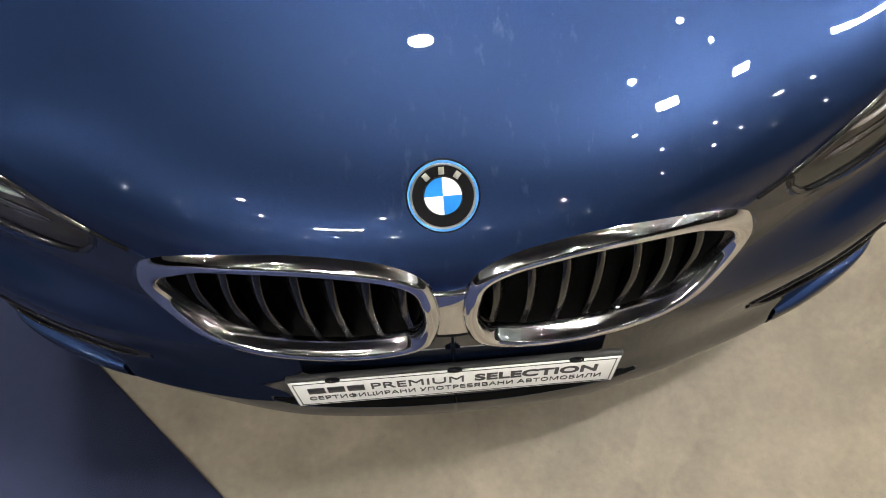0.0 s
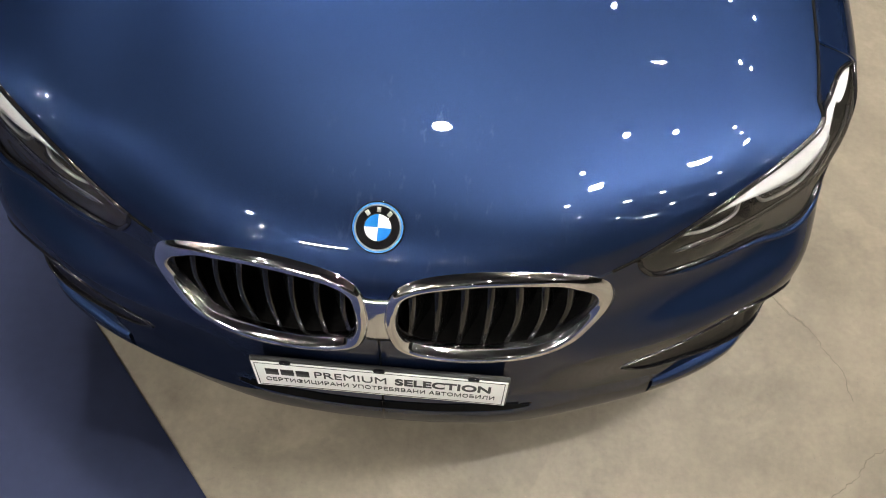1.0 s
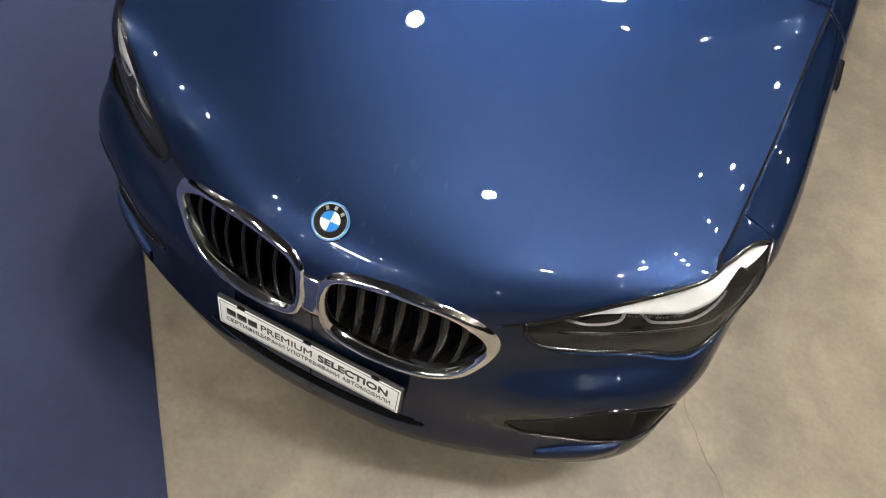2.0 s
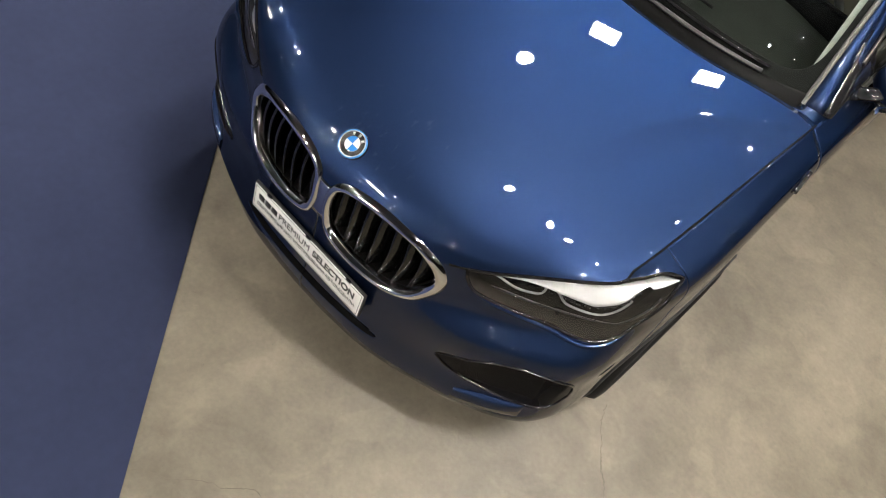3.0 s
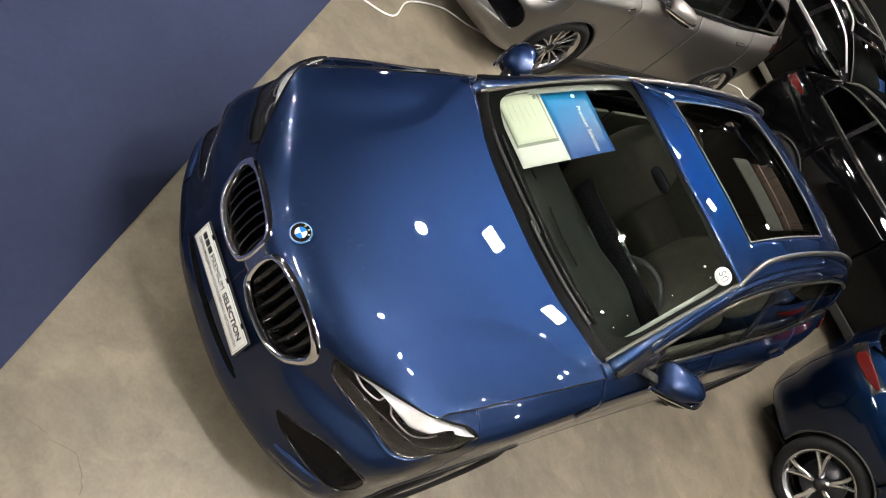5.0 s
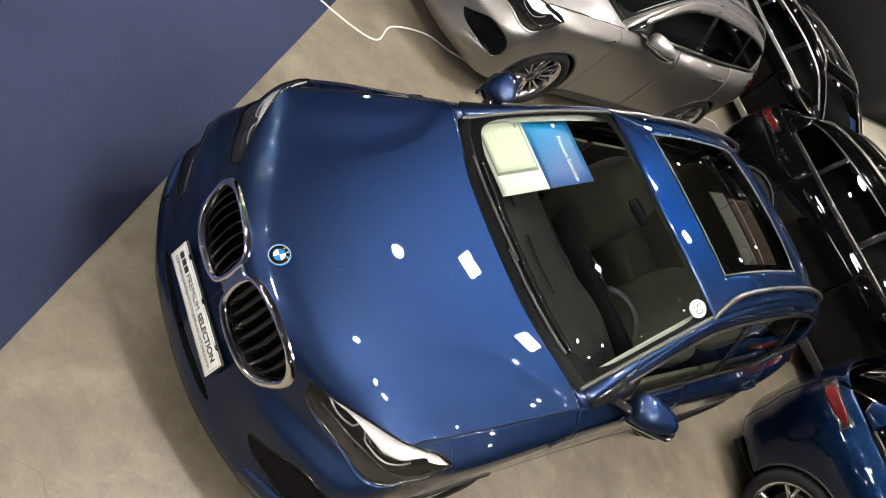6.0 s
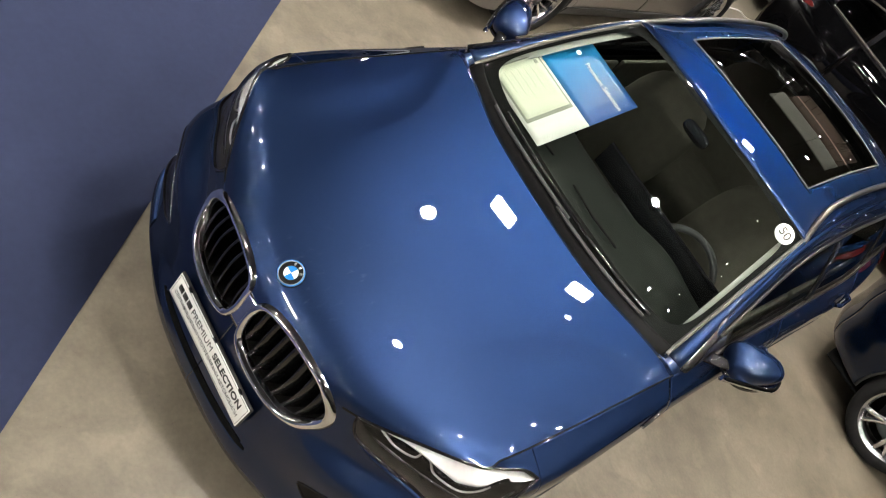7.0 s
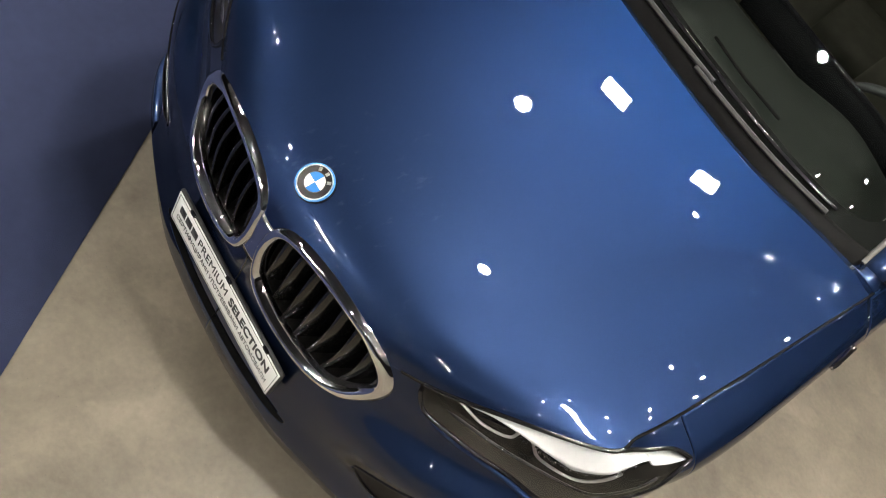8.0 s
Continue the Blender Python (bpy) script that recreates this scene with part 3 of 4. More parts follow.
def recess(low, top, n, m, depth, h_edge=0.002, ramp=0.0):
    """A sunken bay in the lower body between two edges."""
    s = np.linspace(low[0][0] + .002, low[-1][0] - .002, n)
    lo, hi = between(low, s), between(top, s)
    k = np.linspace(0, 1, m)
    S = np.repeat(s[:, None], m, 1)
    T = lo[:, None] + (hi - lo)[:, None] * k[None]
    rim = np.minimum(np.minimum(k, 1 - k)[None] * (m - 1), np.minimum(np.arange(n), np.arange(n)[::-1])[:, None] * 1.0)
    grow = np.clip((s - low[0][0]) / (low[-1][0] - low[0][0]) / max(ramp, 1e-6), 0, 1)[:, None] if ramp else 1.0
    H = np.where(rim < .5, h_edge, -depth * grow * (np.interp(k, [0, .15, .8, 1], [1.0, 1.0, .25, .5]) if ramp else np.ones(m))[None])
    return grid(skirt_out(S, T, H))


def headlight(car, side, paint):
    """A headlamp: clear lens, dark housing, light guide along the brow, two projector modules."""
    lamp = new("headlight")
    lamp.parent = car
    turn = (lambda q: q) if side > 0 else mirror_x
    s = np.linspace(3.045, 7.245, 90)
    lo, hi = between(LAMP_LOW, s), np.minimum(between(LAMP_TOP, s), 6.0)
    k = np.linspace(0, 1, 16)
    S, T = np.repeat(s[:, None], 16, 1), lo[:, None] + (hi - lo)[:, None] * k[None]
    lens = grid(skirt_out(S, T, 0.004 * np.sin(np.pi * np.clip(k, .04, .96))[None] * np.ones_like(S)))
    ob = part("lens", turn(lens), GLASS_LENS, lamp, "clear headlamp lens")
    ob.visible_shadow = False
    deep = np.where((np.minimum(k, 1 - k)[None] < .01) | (np.minimum(np.arange(90), np.arange(90)[::-1])[:, None] < 1), -0.003, -0.050)
    part("housing", turn(grid(skirt_out(S, T, deep))), LAMP_GREY, lamp)
    # the brow's light guide: thin at the nose, broad over the outer module, ending in a turned-down cap
    g = np.linspace(3.2, 7.17, 110)
    top = np.minimum(between(LAMP_TOP, g), 6.0) - .03
    low = np.interp(g, [3.2, 3.35, 3.8, 4.15, 4.48, 4.83, 5.25, 5.71, 6.10, 6.30, 6.34, 6.60, 6.9, 7.17], [5.94, 5.89, 5.78, 5.58, 5.32, 5.08, 5.16, 5.38, 5.46, 5.46, 5.34, 5.28, 5.23, 5.22])
    low = np.minimum(low, top - .004)
    kk = np.linspace(0, 1, 9)
    G, GT = np.repeat(g[:, None], 9, 1), low[:, None] + (top - low)[:, None] * kk[None]
    part("light_guide", turn(grid(skirt_out(G, GT, (-.006 - .028 * kk ** 1.2)[None] * np.ones_like(G)))), SILVER_GUIDE, lamp, "bright white light guide", 0.004)
    rnd = random.Random(7)
    for k in range(44):
        q = 4.20 + 1.75 * k / 43
        tt = np.interp(q, [4.15, 4.48, 4.83, 5.25, 5.71, 6.1], [5.46, 5.23, 5.02, 5.12, 5.32, 5.38]) - rnd.uniform(.0, .09)
        size = rnd.uniform(.8, 1.5)
        part("facet", turn(blob(skirt_out(np.array(q), np.array(tt), np.array(-.013)), (.0032 * size, .003 * size, .0045 * size), 2, 6, 5)), CHROME, lamp)
    # the lower contour line
    c = np.linspace(3.45, 6.5, 60)
    ct = np.interp(c, [3.45, 3.9, 4.32, 4.89, 5.3, 5.61, 5.92, 6.2, 6.5], [5.28, 5.03, 4.82, 4.55, 4.40, 4.33, 4.40, 4.66, 5.02])
    part("trim_line", turn(tube(skirt_out(c, ct, np.full(c.shape, -.008)), np.interp(c, [3.45, 3.6, 4.5, 6.5], [.002, .006, .005, .0045]), 6)), CHROME, lamp)
    for edge, drop in (([(3.42, 5.84), (3.76, 5.37), (4.09, 5.28), (4.15, 5.56)], .0), ([(4.31, 5.43), (4.53, 4.97), (5.10, 4.70), (5.66, 5.18)], .0)):
        q = spline(edge, np.linspace(0, 3, 40))
        part("module_rim", turn(tube(skirt_out(q[:, 0], q[:, 1], np.full(40, -.013)), .0036, 6)), SATIN, lamp)
    for a, b, c0, d in ((3.55, 4.12, 5.40, 5.75), (4.42, 5.5, 4.88, 5.35)):
        m = mesh_grid(lambda x, y: skirt_out(x, y, -.026 - .010 * np.sin(np.pi * (x - a) / (b - a)) * np.sin(np.pi * (y - c0) / (d - c0))), a, b, 16, c0, d, 12)
        part("module", turn(m), BLACK_GLOSS, lamp)
    ridge = np.linspace(3.4, 6.35, 70)
    part("ridge", turn(tube(skirt_out(ridge, between(LAMP_LOW, ridge) - .13, np.full(70, -.002)), np.interp(ridge, [3.4, 3.7, 6.0, 6.35], [.003, .0085, .0085, .003]), 10)), paint, lamp, "painted ridge under the lens")
    # the dark gasket round the lens
    ring_s = np.concatenate([s, s[::-1]])
    ring_t = np.concatenate([lo, hi[::-1]])
    part("gasket", turn(tube(skirt_out(ring_s, ring_t, np.full(ring_s.shape, .0005)), .0055, 6)), BLACK_GLOSS, lamp)
    return lamp


def mirror(car, side, cap):
    """A door mirror: painted cap, black lower shell, arm and glass."""
    m = new("door_mirror")
    m.parent = car
    turn = (lambda q: q) if side > 0 else mirror_x
    v, f = blob((0, 0, 0), (.142, .082, .078), 2.6, 48, 30)
    v = [(x * (1 - .16 * max(0, -z / .08)), y * (1 - .25 * (x / .14)) + .012 * (x / .14) ** 2, z * (1 - .12 * x / .14) + .06 * x) for x, y, z in v]
    at = Matrix.Translation((.945, 1.81, 1.115)) @ Euler((0, 0, radians(54))).to_matrix().to_4x4()
    part("cap", turn(moved((v, f), at)), cap, m)
    lower = [(x * .985, y * .97, -.052 + (z - .0) * .32) for x, y, z in v]
    part("lower_shell", turn(moved((lower, f), at)), BLACK_GLOSS, m)
    a = np.linspace(-1, 1, 24)
    edge = np.stack([.146 * a - .10 * (a < -.6) * (-a - .6), -.080 + .008 * a + .060 * np.maximum(0, a) ** 4, -.016 + .012 * a], 1)
    part("edge_trim", turn(moved(tube(edge, .0115, 8, 1.4), at)), CHROME, m, "bright metal edge")
    arm = np.array([(.79, 1.60, 1.075), (.83, 1.64, 1.085), (.885, 1.71, 1.09)])
    part("arm", turn(tube(arm, [.035, .030, .026], 10, .55)), BLACK_GLOSS, m)
    return m


def seat(parent, x, y):
    s = new("seat")
    s.parent = parent
    part("cushion", blob((x, y - .10, .56), (.25, .27, .10), 3), SEAT, s)
    v, f = blob((0, 0, 0), (.245, .08, .36), 3)
    part("backrest", moved((v, f), Matrix.Translation((x, y + .22, .90)) @ Euler((radians(-18), 0, 0)).to_matrix().to_4x4()), SEAT, s)
    v, f = blob((0, 0, 0), (.135, .055, .085), 3)
    part("headrest", moved((v, f), Matrix.Translation((x, y + .34, 1.33)) @ Euler((radians(-12), 0, 0)).to_matrix().to_4x4()), SEAT, s)


def interior(car):
    """Dashboard, steering wheel, seats and lining."""
    a, b = np.meshgrid(np.linspace(-.70, .70, 41), np.linspace(0, 1, 18), indexing="ij")
    y = 1.42 + .10 * (a / .7) ** 2 + .52 * b
    z = 1.045 - .03 * (a / .7) ** 2 - .02 * b - .22 * np.clip((b - .78) / .22, 0, 1) ** 2
    z += .055 * np.exp(-((a - .37) / .20) ** 2) * np.exp(-((b - .72) / .14) ** 2)
    part("dashboard", grid(np.stack([a, y, z], -1)), DASH, car, "grey-green soft dashboard", 0.01)
    part("display", box(-.20, .62, 1.90, 1.915, 1.0, 1.13), BLACK_GLOSS, car, "wide dark display", bevel=.004)
    for x in (-.38, .10):
        part("air_slot", tube([(x - .16, 1.52 + .02, 1.058), (x, 1.50 + .02, 1.062), (x + .16, 1.52 + .02, 1.058)], .007, 6, .6), VOID, car)
    w = new("steering_wheel")
    w.parent = car
    w.matrix_basis = Matrix.Translation((.40, 1.95, .985)) @ Euler((radians(62), 0, 0)).to_matrix().to_4x4()
    k = np.linspace(0, 2 * np.pi, 49)
    part("rim", tube(np.stack([.185 * np.cos(k), .18 * np.sin(k), 0 * k], 1), .0165, 10, 1, (0, 0, 1), False), BLACK_MATT, w)
    part("boss", blob((0, -.01, -.01), (.085, .07, .03), 3), BLACK_MATT, w)
    for e in ((-.17, .0), (.17, 0), (0, -.17)):
        part("spoke", tube([(0, 0, -.005), (e[0] * .5, e[1] * .5, -.004), (*e, 0)], .013, 6, .6), SATIN, w)
    for x in (-.38, .38):
        seat(car, x, 2.42)
    for a, b in ((-.76, -.735), (.735, .76)):
        for c, d in ((1.55, 2.62), (2.68, 3.65)):
            part("door_lining", box(a, b, c, d, .48, 1.055), SEAT, car, bevel=.008)
    part("rear_bench", blob((0, 3.28, .62), (.62, .30, .14), 4), SEAT, car)
    v, f = blob((0, 0, 0), (.62, .09, .38), 4)
    part("rear_backrest", moved((v, f), Matrix.Translation((0, 3.55, .98)) @ Euler((radians(-18), 0, 0)).to_matrix().to_4x4()), SEAT, car)
    part("centre_console", box(-.11, .11, 1.85, 2.6, .45, .78), BLACK_MATT, car, bevel=.03)
    part("cabin_floor", box(-.78, .78, 1.2, 3.9, .30, .34), BLACK_MATT, car)
    part("inner_mirror", moved(blob((0, 0, 0), (.075, .020, .030), 3), Matrix.Translation((0, 1.98, 1.43))), BLACK_GLOSS, car)


def make_car(name, label, paint, m, wheels="double", scale=(1, 1, 1), full=True, slats=8, chrome_line=False, glass_side=None):
    """A whole car, nose towards -y, its plate above the origin."""
    car = new(name)
    tagged(car, label, "car")
    fine = 1.0 if full else 0.75
    N = lambda k: max(3, int(k * fine))
    lamp_cut = (LAMP_LOW, LAMP_TOP)
    vent_cut = (VENT_LOW, VENT_TOP)
    intake_cut = (INTAKE_LOW, INTAKE_TOP)
    # lower body in panels, with shut lines between them
    bumper = panel(0, 7.36, 0, 6, N(190), N(110), (lamp_cut, vent_cut, intake_cut))
    hp = hood_points(N(101), N(120))
    full_hood = np.concatenate([hp[:0:-1] * np.array([-1, 1, 1]), hp], 0)
    hood = grid(full_hood)
    from_front = merge(both(panel(0, 6, 2.5, 6, 80, 60, (), False)), hood)
    tree = BVHTree.FromPolygons([Vector(v) for v in from_front[0]], from_front[1])
    hole = closed([(x + (.225 - x) * .03, z + (.765 - z) * .03) for x, z in KIDNEY], 80)

    def without_kidneys(piece):
        v = np.array(piece[0])
        keep = []
        for q in piece[1]:
            c = v[list(q)].mean(0)
            keep.append(not (c[1] < .3 and bool(inside(abs(c[0]), c[2], hole))))
        return piece[0], [q for q, k in zip(piece[1], keep) if k]
    front = new("front_bumper")
    front.parent = car
    part("skin", without_kidneys(both(bumper)), paint, front, "", .003)
    part("bonnet", without_kidneys(hood), paint, car, "", .003)
    for side in (1, -1):
        turn = (lambda q: q) if side > 0 else mirror_x
        part("wing", turn(panel(7.375, 10.74, 0, 6, N(80), N(70), (lamp_cut,))), paint, car, "", .003)
        for d, (a, b) in (("front_door", (10.76, 12.44)), ("rear_door", (12.46, 13.9))):
            door = part(d, turn(panel(a, b, 1.0, 6, N(70), N(44), (), d == "rear_door")), paint, car, "", .003)
            hs = np.linspace(b - .42, b - .12, 12)
            bar = skirt_out(hs, np.full(12, 5.02), np.interp(np.arange(12), [0, 2, 9, 11], [.008, .034, .034, .008]))
            part("handle", turn(tube(bar, .011, 8, 1.4)), paint, door)
            part("handle_cup", turn(mesh_grid(lambda x, y: skirt_out(x, y, .002 - .0 * x), b - .38, b - .16, 8, 4.86, 5.12, 6)), BLACK_MATT, door)
        part("quarter_panel", turn(panel(13.92, 16.2, 0, 6, N(60), N(60))), paint, car, "", .003)
        part("sill", turn(panel(10.5, 13.9, 0, .98, N(40), 8, (), True, .004)), SATIN if chrome_line else BLACK_MATT, car, "", .004)
        for (ay, az), nm in zip(AXLES, ("front", "rear")):
            a = np.linspace(-.25, np.pi + .25, 50)
            x = .865 if nm == "front" else .865
            liner = np.stack([np.stack([np.full(50, xx), ay + (ARCH + .012) * np.cos(a), az + (ARCH + .012) * np.sin(a)], 1) for xx in (.55, x - .012)], 1)
            part("wheel_arch_liner", turn(grid(liner)), VOID, car)
            ring = np.stack([ay + (ARCH - .003) * np.cos(a), az + (ARCH - .003) * np.sin(a)], 1)
            flat = SIDE_TABLE.reshape(-1, 3)
            near = [flat[np.argmin((flat[:, 1] - yy) ** 2 + (flat[:, 2] - zz) ** 2), 0] for yy, zz in ring]
            lip = np.stack([np.array(near) - .004, ring[:, 0], ring[:, 1]], 1)[ring[:, 1] > .225]
            part("arch_lip", turn(tube(lip, .010, 8)), BLACK_MATT, car)
            wheel(car, side * .812, ay, side, wheels)
        headlight(car, side, paint)
        sg = np.linspace(2.75, 10.8, 120)
        part("shut_line", turn(tube(skirt(sg, np.full(120, 6.0)), .0036, 6)), VOID, car, "dark gap beside the bonnet")
        vent = new("air_vent")
        vent.parent = car
        # a scoop that is deepest under its upper lip, with a rim line, a slot below it and the splitter blade
        vs = np.linspace(3.265, 6.115, 90)
        vlo, vhi = between(VENT_LOW, vs), between(VENT_TOP, vs)
        vk = np.array([0, .05, .2, .35, .5, .62, .74, .84, .90, .94, .97, 1.0])
        VS, VT = np.repeat(vs[:, None], 12, 1), vlo[:, None] + (vhi - vlo)[:, None] * vk[None]
        along_s = np.interp(vs, [3.26, 3.8, 4.4, 4.9, 5.25, 5.5, 5.75, 6.12], [.0, .30, .75, 1.0, 1.0, .45, .10, .0])
        down = np.interp(vk, [0, .05, .35, .74, .90, .94, .97, 1.0], [.02, .10, .30, .62, 1.0, 1.0, .95, .0])
        part("scoop", turn(grid(skirt_out(VS, VT, -.085 * along_s[:, None] * down[None]))), VENT_BLACK, vent, "gloss black corner scoop")
        rim_s, rim_t = np.concatenate([vs, vs[::-1]]), np.concatenate([vlo, vhi[::-1]])
        part("rim_line", turn(tube(skirt_out(rim_s, rim_t, np.full(180, -.0005)), .0040, 8)), BLACK_GLOSS, vent)
        bs = np.linspace(3.78, 5.06, 40)
        bt = np.interp(bs, [3.78, 4.2, 4.7, 5.06], [1.50, 1.66, 1.74, 1.78])
        taper = np.sin(np.pi * np.linspace(.02, .98, 40)) ** .4
        blade = np.stack([skirt_out(bs, bt + dt * np.interp(bs, [3.78, 4.3, 5.06], [.75, 1, .85]), hh * taper) for dt, hh in ((-.56, .0), (-.42, .007), (-.22, .014), (-.03, .015), (.04, .010), (.06, -.003))], 1)
        part("splitter_blade", turn(grid(blade)), paint, vent)
        kidney_grille(car, tree, side, slats)
        mirror(car, side, paint)
        # cabin side: panes between pillars, frames and seals
        for a, b, nm in ((.75, 2.93, "front_window"), (3.07, 4.72, "rear_window"), (4.85, 6.25, "quarter_window")):
            g = mesh_grid(side_wall, a, b, 20, .07, .82, 10, h=-.006)
            ob = part(nm, turn(g), glass_side or (GLASS if a < 2 else GLASS_DARK), car)
            ob.visible_shadow = False
        for a, b, c, d, nm, mt in ((2.93, 3.07, 0, 1, "centre_pillar", BLACK_GLOSS), (4.72, 4.85, 0, 1, "door_pillar", BLACK_GLOSS), (6.25, 7.0, 0, 1, "rear_pillar", paint), (.12, 6.3, 0, .085, "belt_seal", SATIN if chrome_line else BLACK_GLOSS), (.5, 6.3, .82, 1.0, "cant_rail", paint), (0.0, .78, .0, 1, "mirror_triangle", BLACK_GLOSS)):
            part(nm, turn(mesh_grid(side_wall, a, b, 40 if b - a > 2 else 8, c, d, 10 if d - c > .5 else 4, h=.001)), mt, car, "", .012)
        fq = np.linspace(.55, 6.25, 60)
        top_line = side_wall(fq, np.full(60, .815), .004)
        low_line = side_wall(fq, np.full(60, .09), .004)
        part("window_frame", turn(tube(top_line, .013 if chrome_line else .008, 8)), SATIN if chrome_line else DARK_SATIN, car, "satin window surround")
        part("belt_trim", turn(tube(low_line, .012 if chrome_line else .009, 8)), SATIN if chrome_line else DARK_SATIN, car, "satin window surround")
        foot = np.stack([spline([(.715, 1.365, 1.062), (.728, 1.40, 1.062), (.733, 1.45, 1.066)], np.linspace(0, 2, 8)), spline([(.765, 1.372, 1.066), (.772, 1.41, 1.072), (.772, 1.45, 1.078)], np.linspace(0, 2, 8)), spline([(.812, 1.385, 1.052), (.816, 1.42, 1.060), (.806, 1.46, 1.072)], np.linspace(0, 2, 8))], 1)
        part("pillar_foot", turn(grid(foot, flip=True)), paint, car, "", .004)
        v = np.linspace(0, 1, 24)
        wside = screen(np.full(24, 1.0), v)
        cant = spline(CANT, np.linspace(0, 2.0, 24))
        mid = (wside + cant) / 2 + np.array([.006, -.006, .009])
        part("windscreen_pillar", turn(grid(np.stack([wside + np.array([.004, 0, .002]), mid, cant], 1))), paint, car, "", .02, 1.0)
        part("windscreen_seal", turn(tube(wside + np.array([.002, -.002, .003]), .009, 8)), GREY_TRIM, car, "grey windscreen seal")
        ys = np.linspace(1.98, 6.3, 40)
        rp = spline(CANT, ys) + np.array([-.065, 0, .045])
        rp[:, 0] += .055 * np.clip(1 - (ys - 1.98) / .55, 0, 1) ** 1.5
        rp[:, 2] -= .052 * np.clip(1 - (ys - 1.98) / .45, 0, 1) ** 1.5
        rp[:, 2] -= .05 * np.clip((ys - 5.8) / .5, 0, 1) ** 2
        part("roof_rail", turn(tube(rp, .014, 8, 1.0)), RAIL_GREY, car, "dark satin roof rail")
        part("badge_strip", turn(tube(skirt_out(np.linspace(10.12, 10.5, 6), np.linspace(4.9, 5.08, 6), np.full(6, .003)), .008, 6, .6)), CHROME, car)
        tail = new("tail_light")
        tail.parent = car
        part("lens", turn(mesh_grid(lambda x, y: skirt_out(x, 5.2 + (y - 5.2) * np.interp(x, [15.0, 15.25, 15.7, 15.95], [.25, .8, 1.0, .75]), .010 * np.ones_like(x)), 15.0, 15.95, 30, 4.9, 5.45, 10)), RED_LENS, tail, "red tail lamp lens", .01)
        part("bezel", turn(mesh_grid(lambda x, y: skirt_out(x, y, np.full(x.shape, .005)), 14.95, 16.3, 30, 4.88, 5.5, 10)), BLACK_GLOSS, tail)
    # middle of the nose
    bridge = []
    for x in np.linspace(-.030, .030, 7):
        row = []
        for z in np.linspace(.70, .842, 12):
            hit = tree.ray_cast(Vector((x, -1, z)), Vector((0, 1, 0)))
            row.append((x, hit[0].y - .005 + 3 * x * x, z))
        bridge.append(row)
    part("grille_bridge", grid(np.array(bridge)), CHROME, car, "", .006)
    intake = new("lower_intake")
    intake.parent = car
    part("bay", both(recess(INTAKE_LOW, INTAKE_TOP, 40, 12, .05)), VOID, intake)
    for tt in (1.63,):
        ss = np.linspace(0, 1.8, 24)
        line = skirt_out(ss, np.full(24, tt), np.full(24, -.012))
        line = np.concatenate([line[:0:-1] * np.array([-1, 1, 1]), line])
        part("bar", tube(line, .006, 6, .7), VOID, intake)
    part("rear_bumper", both(panel(16.22, 18, 0, 6, N(40), N(50))), paint, car, "", .003)
    part("inner_shell", both(panel(0, 18, .2, 5.8, 150, 30, (lamp_cut, vent_cut, intake_cut, ([(0, 3.3), (3.05, 3.3)], [(0, 6.1), (3.05, 6.1)])), True, -.05, ARCH + .03)), VOID, car)
    part("underbody", merge(box(-.60, .60, .30, .52, .19, .21), box(-.78, .78, .52, 4.20, .185, .205)), VOID, car)
    part("bulkhead", box(-.74, .74, 1.36, 1.40, .25, 1.02), VOID, car)
    part("engine_cover", box(-.70, .70, .30, 1.34, .70, .80), VOID, car)
    # glasshouse
    g = mesh_grid(screen, -1, 1, 49, 0, 1, 25)
    ob = part("windscreen", g, GLASS, car, "clear windscreen")
    ob.visible_shadow = False
    a = np.linspace(0, 2 * np.pi, 161)
    pw = lambda q, e: np.sign(q) * np.abs(q) ** e
    iu, iv = .935 * pw(np.cos(a), .28), .535 + .435 * pw(np.sin(a), .30)
    big = np.maximum(np.abs(np.cos(a)), np.abs(np.sin(a)))
    ou, ov = np.cos(a) / big, .49 + .52 * np.sin(a) / big
    ring = np.stack([screen(iu + (ou - iu) * k, iv + (ov - iv) * k, -.005) for k in np.linspace(0, 1, 6)], 1)
    part("windscreen_border", grid(ring, flip=True), BORDER_BLACK, car, "black windscreen border")
    cu = np.linspace(-1, 1, 60)
    cowl = np.stack([screen(cu, np.full(60, q) * (1 + 0 * cu), hh) for q, hh in ((-.085, -.030), (-.055, -.008), (-.03, .004), (.0, .009), (.03, .008), (.045, .003))], 1)
    part("cowl", grid(cowl), BORDER_BLACK, car, "black plastic scuttle", .002)
    for sg in (-1, 1):
        v = np.linspace(.10, .98, 30)
        part("pillar_trim", grid(np.stack([screen(np.full(30, sg * q), v, -.016 - .02 * (q < .93)) for q in ((.955, .92, .880) if sg < 0 else (.880, .92, .955))], 1)), PILLAR_GREY, car, "pale grey pillar lining", .004)
    rf = mesh_grid(roof_points, 2.0, 6.45, 70, -1, 1, 41)
    open_v = np.array([(a, b) for a in np.linspace(2.0, 6.45, 70) for b in np.linspace(-1, 1, 41)])
    rf = (rf[0], [q[::-1] for q in rf[1] if not (2.51 < open_v[list(q), 0].mean() < 4.37 and abs(open_v[list(q), 1].mean()) < .685)])
    part("roof", rf, paint, car, "", .003)
    part("headliner", (mesh_grid(roof_points, 4.42, 6.4, 12, -.95, .95, 16, h=-.03)), PILLAR_GREY, car)
    rear = lambda a, b: np.stack([b * (.60 + .12 * a), 3.86 + .38 * a + .06 * a * a - .0 * b, 1.465 + .0 * b - .34 * a - .05 * b * b], -1)
